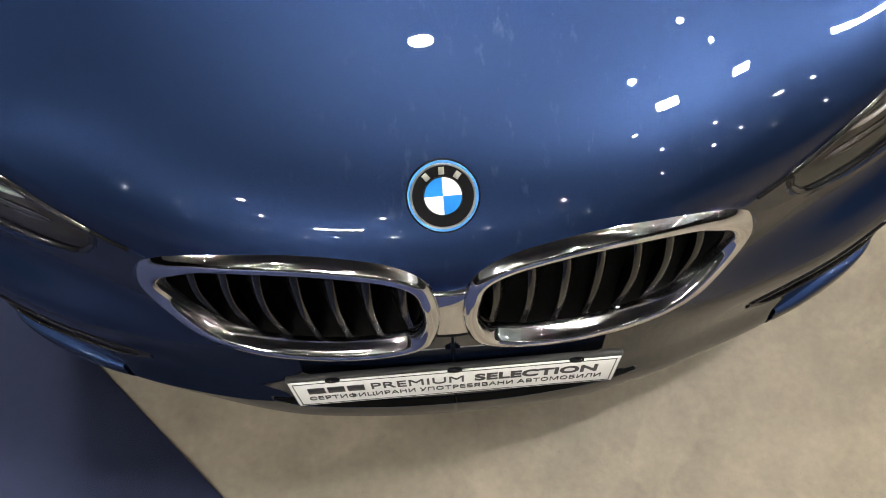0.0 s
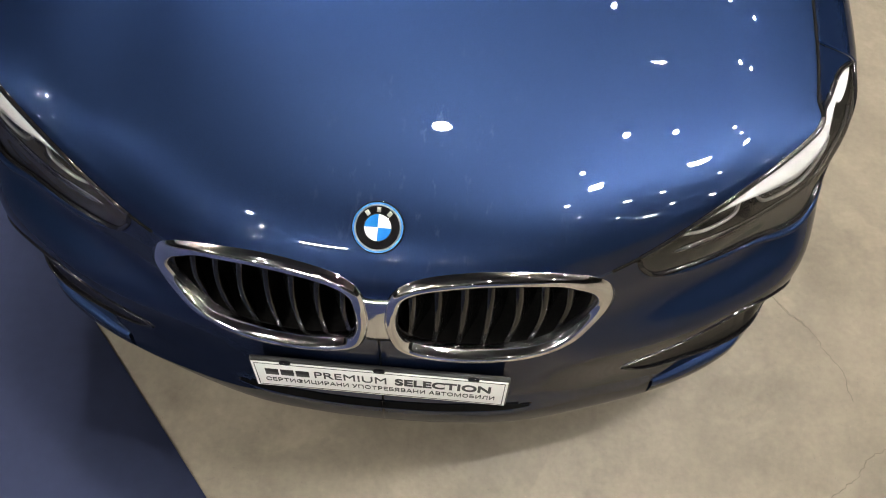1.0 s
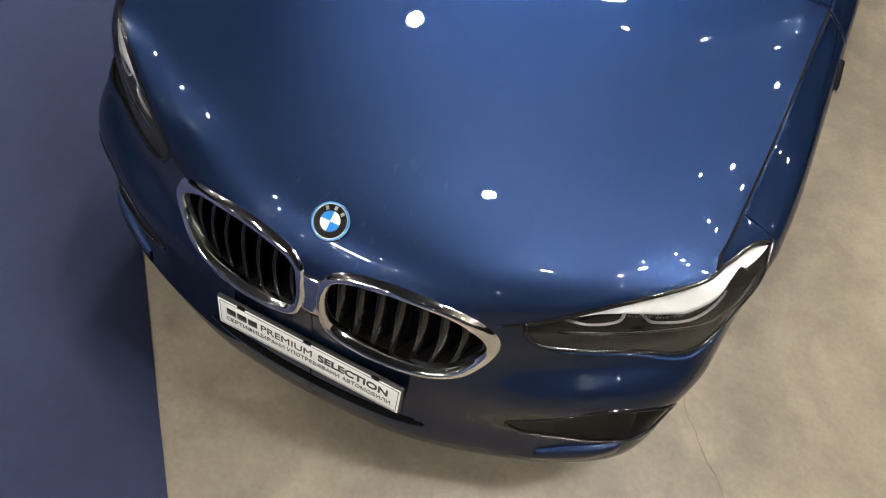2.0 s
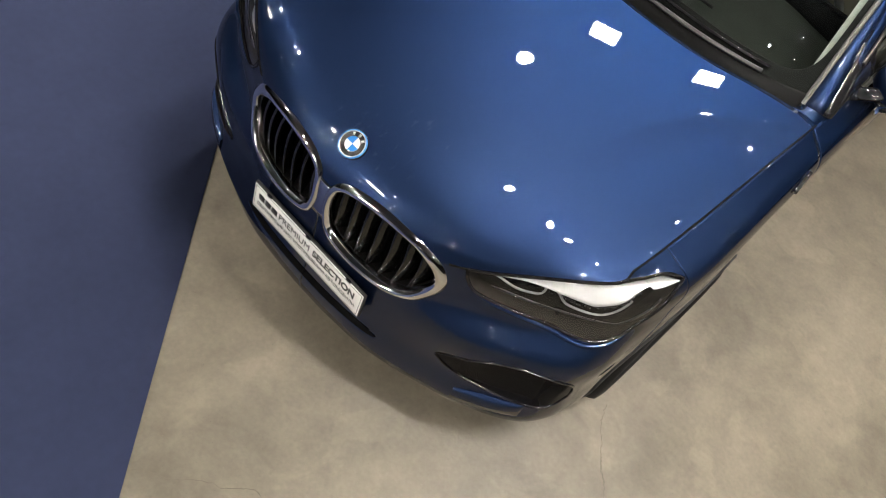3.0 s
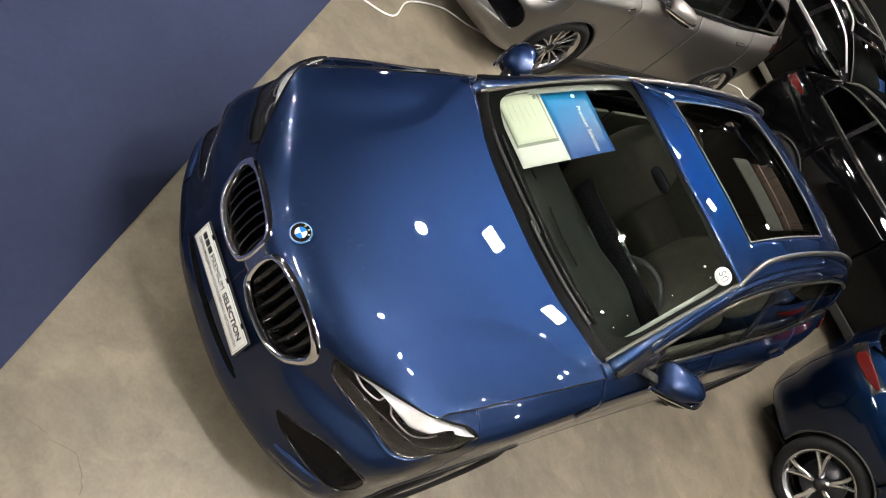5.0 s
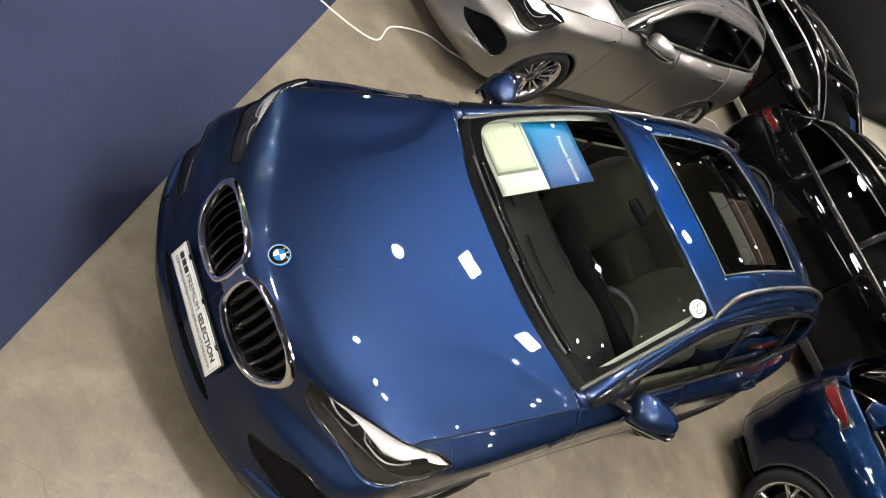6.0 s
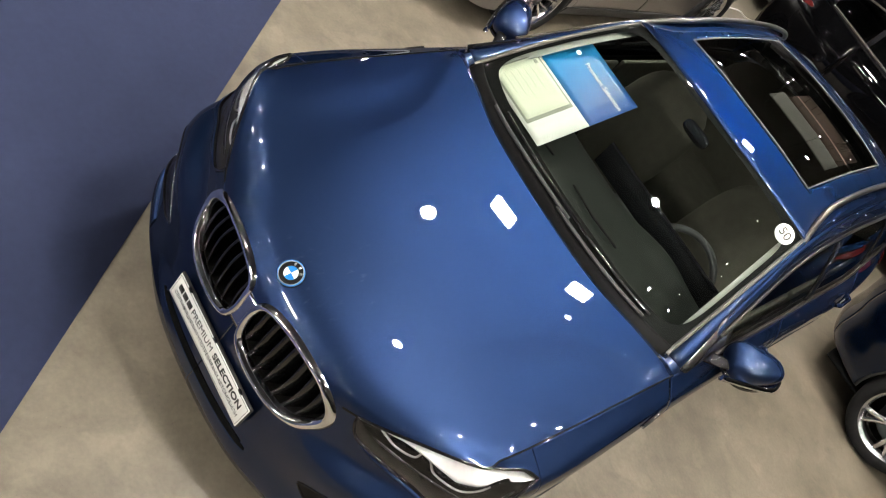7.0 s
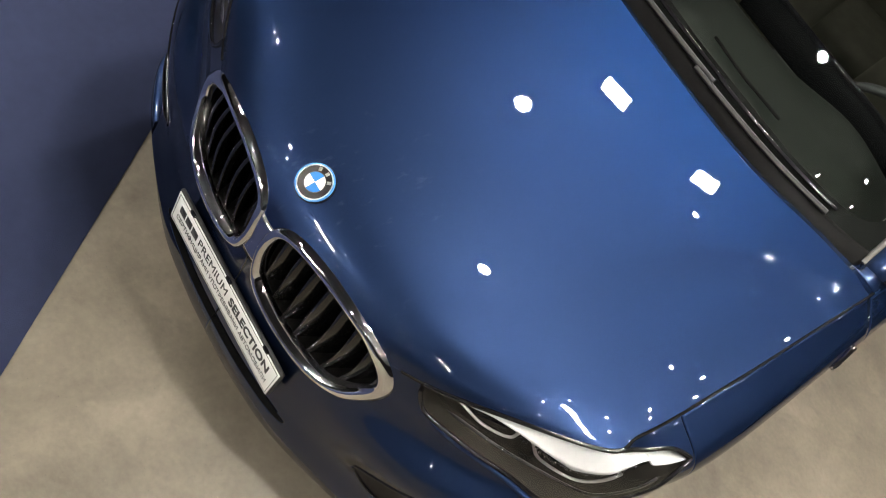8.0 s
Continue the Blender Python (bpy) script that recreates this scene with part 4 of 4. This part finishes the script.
    ob = part("rear_screen", mesh_grid(rear, 0, 1, 12, -1, 1, 21), GLASS_DARK, car)
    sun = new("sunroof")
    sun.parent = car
    for y0, y1 in ((2.49, 3.40), (3.43, 4.39)):
        pane = mesh_grid(roof_points, y0, y1, 24, -.69, .69, 31, h=.003)
        part("pane", (pane[0], [q[::-1] for q in pane[1]]), GLASS_ROOF, sun, "dark panoramic roof glass")
    loop = np.array([(2.48, -.70), (2.48, -.35), (2.48, 0), (2.48, .35), (2.48, .70), (2.9, .705), (3.4, .705), (3.9, .705), (4.40, .70), (4.40, .35), (4.40, 0), (4.40, -.35), (4.40, -.70), (3.9, -.705), (3.4, -.705), (2.9, -.705), (2.48, -.70)])
    # grey and brown sheets stand in for reflections in the roof glass
    for y0, y1, x0, x1, mt, nm in ((3.20, 3.50, -.15, .60, PILLAR_GREY, "grey_blind"), (3.52, 4.15, -.10, .60, BROWN_REFLECTION, "brown_blind")):
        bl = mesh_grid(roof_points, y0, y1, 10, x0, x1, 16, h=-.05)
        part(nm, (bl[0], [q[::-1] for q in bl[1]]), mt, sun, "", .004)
    part("frame", tube(roof_points(loop[:, 0], loop[:, 1], .004), .0045, 6), GREY_TRIM, sun)
    for c in (-.30, .22):
        wp = screen(np.linspace(c + .42 * 0 - .18, c + .40, 14), np.linspace(.03, .045, 14), .014)
        part("wiper", tube(wp, .008, 6), BLACK_MATT, car)
        wb = screen(np.linspace(c - .12, c + .42, 14), np.linspace(.07, .075, 14), .010)
        part("wiper_blade", tube(wb, .006, 6), BLACK_GLOSS, car)
    if full:
        interior(car)
    else:
        # black body added for the shade inside the cabin, no seats built
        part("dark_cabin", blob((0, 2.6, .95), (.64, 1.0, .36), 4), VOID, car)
    # emblem on the bonnet
    badge = new("bonnet_badge")
    badge.parent = car
    badge.matrix_basis = Matrix.Translation((0, .0955, .957)) @ Euler((radians(33), 0, 0)).to_matrix().to_4x4()

    def disc(r0, r1, z0, z1, a0=0.0, a1=2 * math.pi, n=64):
        a = np.linspace(a0, a1, n)
        ring = lambda r, z: np.stack([r * np.cos(a), r * np.sin(a), np.full(n, z)], 1)
        return grid(np.stack([ring(r1, z0), ring(r1, z1 - .0004), ring(r1 - .0003, z1), ring(r1 - .0008, z1), ring(r0, z1)], 1))
    # low black ring put in for the shadow round the badge
    part("seat_ring", disc(.0420, .0450, -.004, .0025), BLACK_ENAMEL, badge)
    part("outer_ring", disc(.0396, .0426, -.004, .0068), PALE_BLUE, badge, "pale blue ring")
    part("silver_ring", disc(.0368, .0396, -.004, .0072), SATIN, badge)
    part("black_ring", disc(.0235, .0368, -.004, .0062), BLACK_ENAMEL, badge)
    part("inner_ring", disc(.0225, .0240, -.004, .0070), CHROME, badge)
    for k in range(4):
        part("quadrant", disc(.0002, .0228, -.004, .0064, k * math.pi / 2, (k + 1) * math.pi / 2, 16), WHITE_ENAMEL if k % 2 == 0 else BLUE_RING, badge)
    for ang in (128, 90, 52):
        mark = box(-.0035, .0035, -.0045, .0045, .006, .0072)
        part("mark", moved(mark, Euler((0, 0, radians(ang - 90))).to_matrix().to_4x4() @ Matrix.Translation((0, .0302, 0))), PILLAR_GREY, badge)
    # plate
    plate = new("number_plate")
    plate.parent = car
    plate.matrix_basis = Matrix.Translation((0, -.008, .531)) @ Euler((radians(90 - 3), 0, 0)).to_matrix().to_4x4()
    part("holder", box(-.264, .264, -.058, .059, -.008, .004), BLACK_MATT, plate, "black plate holder", bevel=.004)
    part("plate", box(-.260, .260, -.055, .055, .0042, .0062), WHITE_PLASTIC, plate, "white dealer plate", bevel=.0008)
    border = np.array([(-.254, -.049), (.254, -.049), (.254, .049), (-.254, .049)])
    for a, b in zip(border, np.roll(border, -1, 0)):
        part("border_line", tube([(*a, .0063), (*((a + b) / 2), .0063), (*b, .0063)], .0009, 4), INK, plate)
    for x in (-.19, .0, .19):
        part("clip", blob((x, .057, .006), (.012, .005, .004), 3, 12, 8), BLACK_GLOSS, plate)
    if full:
        for k in range(3):
            part("brand_bar", box(-.235 + .0315 * k, -.208 + .0315 * k, .001, .027, .0062, .0068), INK, plate)
        lettering("PREMIUM", .040, pose(-.060, .014, .0066), INK, plate, width=.926)
        lettering("SELECTION", .040, pose(.130, .014, .0066), INK, plate, width=.97, weight=.0012)
        lettering("СЕРТИФИЦИРАНИ УПОТРЕБЯВАНИ АВТОМОБИЛИ", .0225, pose(0, -.022, .0066), INK, plate, width=.845)
    car.matrix_world = m @ Matrix.Diagonal((*scale, 1))
    return car


# ---- the hall ----
def floor_material():
    m = material("trowelled_concrete", (0.30, 0.27, 0.215), 0.55, 0, 0, 0.0)
    nt = m.node_tree
    b = nt.nodes["Principled BSDF"]
    tc = nt.nodes.new("ShaderNodeTexCoord")
    cols = []
    ramp = nt.nodes.new("ShaderNodeValToRGB")
    n1 = nt.nodes.new("ShaderNodeTexNoise")
    n1.inputs["Scale"].default_value, n1.inputs["Detail"].default_value, n1.inputs["Roughness"].default_value = 2.3, 12, 0.68
    n1.inputs["Distortion"].default_value = 0.15
    nt.links.new(tc.outputs["Object"], n1.inputs["Vector"])
    nt.links.new(n1.outputs["Fac"], ramp.inputs["Fac"])
    e = ramp.color_ramp.elements
    e[0].position, e[0].color = 0.30, (0.090, 0.076, 0.055, 1)
    e[1].position, e[1].color = 0.72, (0.198, 0.170, 0.128, 1)
    k = ramp.color_ramp.elements.new(0.5)
    k.color = (0.143, 0.122, 0.091, 1)
    n2 = nt.nodes.new("ShaderNodeTexNoise")
    n2.inputs["Scale"].default_value, n2.inputs["Detail"].default_value = 55, 6
    nt.links.new(tc.outputs["Object"], n2.inputs["Vector"])
    r2 = nt.nodes.new("ShaderNodeMapRange")
    r2.inputs["To Min"].default_value, r2.inputs["To Max"].default_value = 0.82, 1.18
    nt.links.new(n2.outputs["Fac"], r2.inputs["Value"])
    mx = nt.nodes.new("ShaderNodeMix")
    mx.data_type, mx.blend_type = "RGBA", "MULTIPLY"
    mx.inputs["Factor"].default_value = 1
    nt.links.new(ramp.outputs["Color"], mx.inputs["A"])
    nt.links.new(r2.outputs["Result"], mx.inputs["B"])
    last = mx.outputs["Result"]
    for sc, lo, hi, gain in ((3.4, 0.56, 0.60, 1.13), (1.15, 0.57, 0.62, 0.84), (9.0, 0.64, 0.74, 0.90), (26.0, 0.70, 0.78, 0.84)):
        n = nt.nodes.new("ShaderNodeTexNoise")
        n.inputs["Scale"].default_value, n.inputs["Detail"].default_value, n.inputs["Distortion"].default_value = sc, 6, 0.5
        nt.links.new(tc.outputs["Object"], n.inputs["Vector"])
        r = nt.nodes.new("ShaderNodeMapRange")
        r.inputs["From Min"].default_value, r.inputs["From Max"].default_value = lo, hi
        r.inputs["To Min"].default_value, r.inputs["To Max"].default_value = 1, gain
        nt.links.new(n.outputs["Fac"], r.inputs["Value"])
        m2 = nt.nodes.new("ShaderNodeMix")
        m2.data_type, m2.blend_type = "RGBA", "MULTIPLY"
        m2.inputs["Factor"].default_value = 1
        nt.links.new(last, m2.inputs["A"])
        nt.links.new(r.outputs["Result"], m2.inputs["B"])
        last = m2.outputs["Result"]
    # small dark pits and pale scuffs
    for sc, lo, hi, gain in ((70.0, 0.075, 0.045, 0.62), (31.0, 0.060, 0.035, 1.22)):
        cell = nt.nodes.new("ShaderNodeTexVoronoi")
        cell.inputs["Scale"].default_value, cell.inputs["Randomness"].default_value = sc, 1.0
        wob = nt.nodes.new("ShaderNodeMix")
        wob.data_type, wob.blend_type = "RGBA", "ADD"
        wob.inputs["Factor"].default_value = 0.012
        nt.links.new(tc.outputs["Object"], wob.inputs["A"])
        nt.links.new(n2.outputs["Color"], wob.inputs["B"])
        nt.links.new(wob.outputs["Result"], cell.inputs["Vector"])
        r = nt.nodes.new("ShaderNodeMapRange")
        r.inputs["From Min"].default_value, r.inputs["From Max"].default_value = lo, hi
        r.inputs["To Min"].default_value, r.inputs["To Max"].default_value = 1, gain
        nt.links.new(cell.outputs["Distance"], r.inputs["Value"])
        m2 = nt.nodes.new("ShaderNodeMix")
        m2.data_type, m2.blend_type = "RGBA", "MULTIPLY"
        m2.inputs["Factor"].default_value = 1
        nt.links.new(last, m2.inputs["A"])
        nt.links.new(r.outputs["Result"], m2.inputs["B"])
        last = m2.outputs["Result"]
    nt.links.new(last, b.inputs["Base Color"])
    rr = nt.nodes.new("ShaderNodeMapRange")
    rr.inputs["To Min"].default_value, rr.inputs["To Max"].default_value = 0.35, 0.7
    nt.links.new(n1.outputs["Fac"], rr.inputs["Value"])
    nt.links.new(rr.outputs["Result"], b.inputs["Roughness"])
    bp = nt.nodes.new("ShaderNodeBump")
    bp.inputs["Strength"].default_value, bp.inputs["Distance"].default_value = 0.25, 0.003
    nt.links.new(n2.outputs["Fac"], bp.inputs["Height"])
    nt.links.new(bp.outputs["Normal"], b.inputs["Normal"])
    return m


CONCRETE = floor_material()
CARPET = material("blue_needle_felt", (0.038, 0.047, 0.098), 0.95, 0, 0, 0.12, 3, 0.8, 700, 0.1)
WALL_DARK = material("dark_wall_cloth", (0.012, 0.012, 0.014), 0.9, 0, 0, 0.2, 1.5)
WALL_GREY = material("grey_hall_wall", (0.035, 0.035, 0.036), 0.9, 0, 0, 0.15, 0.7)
CEILING = material("grey_hall_ceiling", (0.07, 0.068, 0.065), 0.9, 0, 0, 0.3, 0.8)

HALL = dict(x0=-22.0, x1=16.0, y0=-16.0, y1=24.0, top=6.5)
h = HALL
tagged(part("floor", box(h["x0"], h["x1"], h["y0"], h["y1"], -.20, 0), CONCRETE), "bare stained concrete hall floor", "floor", kind="structure")
tagged(part("ceiling", box(h["x0"], h["x1"], h["y0"], h["y1"], h["top"], h["top"] + .2), CEILING), "high grey hall ceiling", "ceiling", kind="structure")
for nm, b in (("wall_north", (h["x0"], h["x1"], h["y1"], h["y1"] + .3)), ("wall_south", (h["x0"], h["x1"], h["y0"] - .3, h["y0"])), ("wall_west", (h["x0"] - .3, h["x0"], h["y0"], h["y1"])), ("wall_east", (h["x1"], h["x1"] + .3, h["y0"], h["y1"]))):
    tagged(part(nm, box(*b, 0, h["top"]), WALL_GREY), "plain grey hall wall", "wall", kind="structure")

tagged(part("partition", box(-13.0, -4.1, 17.7, 23.0, 0, 3.6), WALL_DARK), "black cloth-covered exhibition partition", "partition", kind="structure")

# the blue felt carpet, its straight edge running past the car's nose
CARPET_N, CARPET_C = (-0.7325, -0.6807), 0.429
along = (CARPET_N[1], -CARPET_N[0])
edge0 = np.array([CARPET_N[0] * CARPET_C, CARPET_N[1] * CARPET_C])


def carpet_sheet():
    n, d = np.array(CARPET_N), np.array(along)
    a, b = edge0 + d * 9, edge0 - d * 13
    corner = [a, b, b + n * 11, a + n * 11]
    v = [(x, y, z) for z in (.0005, .005) for x, y in corner]
    return v, [(4, 5, 6, 7), (3, 2, 1, 0), (0, 1, 5, 4), (1, 2, 6, 5), (2, 3, 7, 6), (3, 0, 4, 7)]


cp = carpet_sheet()
if (np.cross(np.array(cp[0][5]) - np.array(cp[0][4]), np.array(cp[0][6]) - np.array(cp[0][5])))[2] < 0:
    cp = cp[0], [q[::-1] for q in cp[1]]
tagged(part("carpet", cp, CARPET), "dark blue felt exhibition carpet on concrete", "carpet", kind="structure")

# ---- lamps under the ceiling ----
LAMP_PANEL = emitter("led_panel", (1.0, 0.95, 0.86), 460.0)
LAMP_BACK = emitter("led_panel_strong", (1.0, 0.95, 0.86), 500.0)
LAMP_SPOT = emitter("led_spot", (1.0, 0.95, 0.86), 800.0)
LAMP_NEAR = emitter("led_spot_strong", (1.0, 0.95, 0.86), 1350.0)
LAMP_FRONT = emitter("led_spot_far", (1.0, 0.95, 0.86), 1000.0)
LAMP_FILL = emitter("fill_flood_ahead", (1.0, 0.95, 0.86), 330.0)
LAMP_BAR = emitter("led_bar", (1.0, 0.95, 0.86), 330.0)
LAMP_Z = 4.2


def square_lamp(x, y, size, yaw, glow):
    lamp = new("ceiling_floodlight")
    tagged(lamp, "square white floodlight hung under the hall ceiling", "lamp", "hall floodlights")
    part("housing", box(-size * .6, size * .6, -size * .6, size * .6, .02, .12), BLACK_MATT, lamp, bevel=.01)
    part("diffuser", box(-size * .5, size * .5, -size * .5, size * .5, .0, .018), glow, lamp, "glowing white panel")
    part("stem", tube([(0, 0, .12), (0, 0, .9), (0, 0, h["top"] - LAMP_Z)], .012, 6, 1, (1, 0, 0)), BLACK_MATT, lamp)
    lamp.matrix_world = pose(x, y, LAMP_Z, 0, 0, yaw)
    return lamp


def round_lamp(x, y, r, glow):
    lamp = new("ceiling_spotlight")
    tagged(lamp, "round white spotlight under the hall ceiling, some rows added as fill", "lamp", "hall spotlights")
    part("housing", moved(lathe([(.001, .16), (r * .8, .15), (r * 1.15, .06), (r * 1.15, -.02), (r * 1.02, -.02), (r * 1.02, .02)], 24), Euler((0, radians(-90), 0)).to_matrix().to_4x4()), BLACK_MATT, lamp)
    a = np.linspace(0, 2 * np.pi, 24, endpoint=False)
    part("diffuser", ([(r * math.cos(k), r * math.sin(k), 0) for k in a], [tuple(range(24))[::-1]]), glow, lamp, "glowing white lens")
    part("stem", tube([(0, 0, .12), (0, 0, .9), (0, 0, h["top"] - LAMP_Z)], .012, 6, 1, (1, 0, 0)), BLACK_MATT, lamp)
    lamp.matrix_world = pose(x, y, LAMP_Z)
    return lamp


for x, y, size, yaw in ((-1.38, 4.58, .25, 20), (-.28, 4.80, .23, 20), (1.76, .25, .22, 20), (2.63, .60, .20, 20), (-4.4, 8.5, .25, 20)):
    square_lamp(x, y, size, yaw, LAMP_BACK if 4 < y < 6 else LAMP_PANEL)
strong = round_lamp(-1.47, 3.33, .064, LAMP_NEAR)
for x, y in ((.0, 1.38), (-3.84, .05), (-2.3, -2.4)):
    copy_thing(strong, pose(x, y, LAMP_Z))
weak = round_lamp(4.6, -3.0, .055, LAMP_SPOT)
small = round_lamp(.05, 4.27, .034, LAMP_FRONT)
for x, y in ((-4.4, .0), (.78, 4.42), (1.3, 3.16), (1.87, 2.47), (2.17, 2.43), (1.76, 1.34), (2.07, 1.09), (1.35, .74), (2.35, -1.5), (1.6, -.5), (3.0, -1.0), (4.1, -.8), (-4.9, -1.4), (-4.2, -4.2), (1.8, 3.5), (2.4, 3.4), (1.8, 4.5), (2.4, 4.4)):
    copy_thing(small, pose(x, y, LAMP_Z))
SPOTS = []
for i in range(11):
    for j in range(10):
        x, y = -12.6 + 2.4 * i + .6 * (j % 2), -9.4 + 2.4 * j
        if not (-5.0 < x < 2.4 and -3.4 < y < 5.3):
            SPOTS.append((x, y))
# further unseen rows, added to brighten the far tile floor
for i in range(8):
    for j in range(6):
        SPOTS.append((-7.0 + 2.1 * i, 13.9 + 1.6 * j))
for x, y in SPOTS:
    copy_thing(weak, pose(x, y, LAMP_Z))


# unseen row of floods added far ahead to brighten nose and plate
front = round_lamp(-13.0, -11.5, .12, LAMP_FILL)
for i in range(12):
    copy_thing(front, pose(-11.0 + 2.0 * i, -11.5 - 1.6 * (i % 2), LAMP_Z))


def light_bar(x, y, z, yaw):
    bar = new("light_bar")
    tagged(bar, "long white light bar hung over the aisle", "lamp")
    part("housing", box(-.75, .75, -.24, .24, .0, .10), BLACK_MATT, bar, bevel=.01)
    part("diffuser", box(-.7, .7, -.2, .2, -.014, .002), LAMP_BAR, bar, "glowing white strip")
    for k in (-.6, .6):
        part("hanger", tube([(k, 0, .1), (k, 0, 1.4), (k, 0, h["top"] - z)], .01, 6, 1, (1, 0, 0)), BLACK_MATT, bar)
    bar.matrix_world = pose(x, y, z, 0, 0, yaw)
    return bar


light_bar(-2.0, -7.5, LAMP_Z, -15)

# ---- the cars ----
from mathutils.bvhtree import BVHTree
make_car("blue_car", "deep blue metallic crossover with chrome grille, parked on concrete", PAINT_BLUE, pose(0, 0, 0))
make_car("silver_car", "silver-grey metallic compact van parked beside the blue crossover", PAINT_SILVER, pose(-2.86, 2.86, 0), "multi", (.99, .99, .97), False)
make_car("blue_hatchback", "glossy dark blue car parked across behind the crossover", PAINT_BLUE_TWO, pose(5.38, 5.28, 0, 0, 0, 90), "y", (1, 1, 1), False)
make_car("black_car", "glossy black car parked across behind the crossover", PAINT_BLACK, pose(2.58, 7.60, 0, 0, 0, 90), "double", (.94, 1, 1), False)
make_car("black_estate", "glossy black car with bright window surrounds", PAINT_BLACK, pose(-.31, 9.5, 0, 0, 0, 80), "double", (.93, 1.0, .88), False, 8, True)

# ---- on and behind the windscreen ----
card = new("sales_card")
tagged(card, "white and blue price card lying behind the windscreen", "card")


def card_sheet(u0, u1, v0, v1, h):
    u, v = np.meshgrid(np.linspace(u0, u1, 6), np.linspace(v0, v1, 10), indexing="ij")
    x = -.68 + .43 * u
    y = 1.415 + .52 * v
    su, sv = np.meshgrid(np.linspace(-1, 0, 60), np.linspace(0, .8, 60), indexing="ij")
    pane = screen(su, sv).reshape(-1, 3)
    near = np.array([pane[np.argmin((pane[:, 0] - a) ** 2 + (pane[:, 1] - b) ** 2), 2] for a, b in zip(x.ravel(), y.ravel())]).reshape(x.shape)
    z = np.minimum(1.095 + .215 * v, near - .016) + h
    return grid(np.stack([x, y, z], -1))


part("white_half", card_sheet(0, 1, 0, .50, 0), PAPER, card, "", .001)
part("blue_half", card_sheet(0, 1, .502, 1, 0), POSTER_BLUE, card, "deep blue printed half", .001)
part("page_edge", card_sheet(.04, .74, .03, .475, .002), PAPER_GREY, card, "", .001)
for k in range(5):
    part("print_line", card_sheet(.14, .40 + .05 * (k % 3), .10 + .06 * k, .108 + .06 * k, .0066), PAPER_FAINT, card)
part("print_mark", card_sheet(.10, .15, .40, .43, .0066), PAPER_GREY, card)
part("page", card_sheet(.06, .70, .045, .455, .0050), PAPER_CREAM, card, "cream printed page", .001)
slope = math.degrees(math.atan2(.215, .52))
lettering("Premium Selection", .036, pose(-.40, 1.845, 1.2728, slope, 0, 0) @ pose(0, 0, 0.003), WHITE_INK, card)
part("roundel", moved(blob((0, 0, 0), (.014, .014, .001), 2, 16, 6), pose(-.60, 1.845, 1.2758, slope, 0, 0)), WHITE_INK, card)

dot = new("round_sticker")
tagged(dot, "round white sticker with a number on the windscreen", "sticker")
sp = screen(np.array([.855]), np.array([.92]))[0]
dot.matrix_world = Matrix.Translation(sp) @ Euler((radians(34), radians(8), radians(10))).to_matrix().to_4x4()
a = np.linspace(0, 2 * np.pi, 48, endpoint=False)
part("disc", ([(.045 * math.cos(k), .045 * math.sin(k), z) for z in (.002, .005) for k in a], [tuple(range(48, 96)), tuple(range(48))[::-1]] + [(i, (i + 1) % 48, 48 + (i + 1) % 48, 48 + i) for i in range(48)]), WHITE_ENAMEL, dot)
lettering("50", .058, pose(0, 0, .0055), GREY_TRIM, dot)

far_card = new("sales_card")
tagged(far_card, "blue and white price card behind the black car's windscreen", "card")
part("blue_half", box(-.20, .20, .0, .26, 0, .003), POSTER_BLUE, far_card, "blue printed half")
part("white_half", box(-.20, .20, -.18, -.002, 0, .003), PAPER, far_card)
far_card.matrix_world = pose(-.31, 9.5, 0, 0, 0, 80) @ pose(.38, 1.62, 1.0, 24, 0, 0)

# ---- floor clutter ----
cable_path = spline([(-2.75, 1.8, .006), (-2.48, 2.05, .006), (-2.29, 2.39, .006), (-2.48, 2.66, .006), (-2.51, 3.05, .006), (-2.38, 3.32, .006), (-2.34, 3.63, .006), (-2.5, 4.4, .006), (-2.6, 6.0, .006), (-2.51, 8.31, .006), (-2.35, 8.57, .006), (-2.2, 9.2, .006)], np.linspace(0, 11, 120))
tagged(part("cable", tube(cable_path, .007, 6), CABLE_WHITE), "white power cable lying across the concrete", "cable")

# ---- cracks and pale tiles of the floor ----
floor = bpy.data.objects["floor"]
for crack in ([(.05, -.76), (.12, -.69), (.20, -.64), (.26, -.57), (.33, -.53), (.38, -.47), (.46, -.46), (.54, -.48)], [(1.10, -.05), (1.16, .0), (1.23, .055), (1.27, .11), (1.34, .15), (1.45, .27)], [(1.08, .56), (1.11, .52), (1.16, .48), (1.20, .41), (1.24, .35), (1.25, .26)], [(.96, .74), (1.0, .66), (1.05, .60), (1.09, .55), (1.17, .47)]):
    rnd = random.Random(len(crack))
    path = spline([(x, y, .0004) for x, y in crack], np.linspace(0, len(crack) - 1, 40))
    path[:, :2] += np.array([[rnd.uniform(-.004, .004), rnd.uniform(-.004, .004)] for k in range(40)])
    part("crack", tube(path, [.0006 + .0010 * rnd.random() for k in range(40)], 5, .4), CRACK, floor)
tiles = new("tile_floor")
tagged(tiles, "pale square tiles beyond the parked cars", "floor", kind="structure")
TILE = material("pale_floor_tile", (0.50, 0.47, 0.38), 0.45, 0, 0, 0.12, 2)
one = geometry(*box(-.597, .597, -.597, .597, .0, .006), "tile", False)
one.materials.append(TILE)
for i in range(7):
    for j in range(6):
        ob = new("tile", one)
        ob.parent = tiles
        ob.matrix_basis = pose(-3.4 + 1.2 * i, 13.6 + 1.2 * j, .0005)
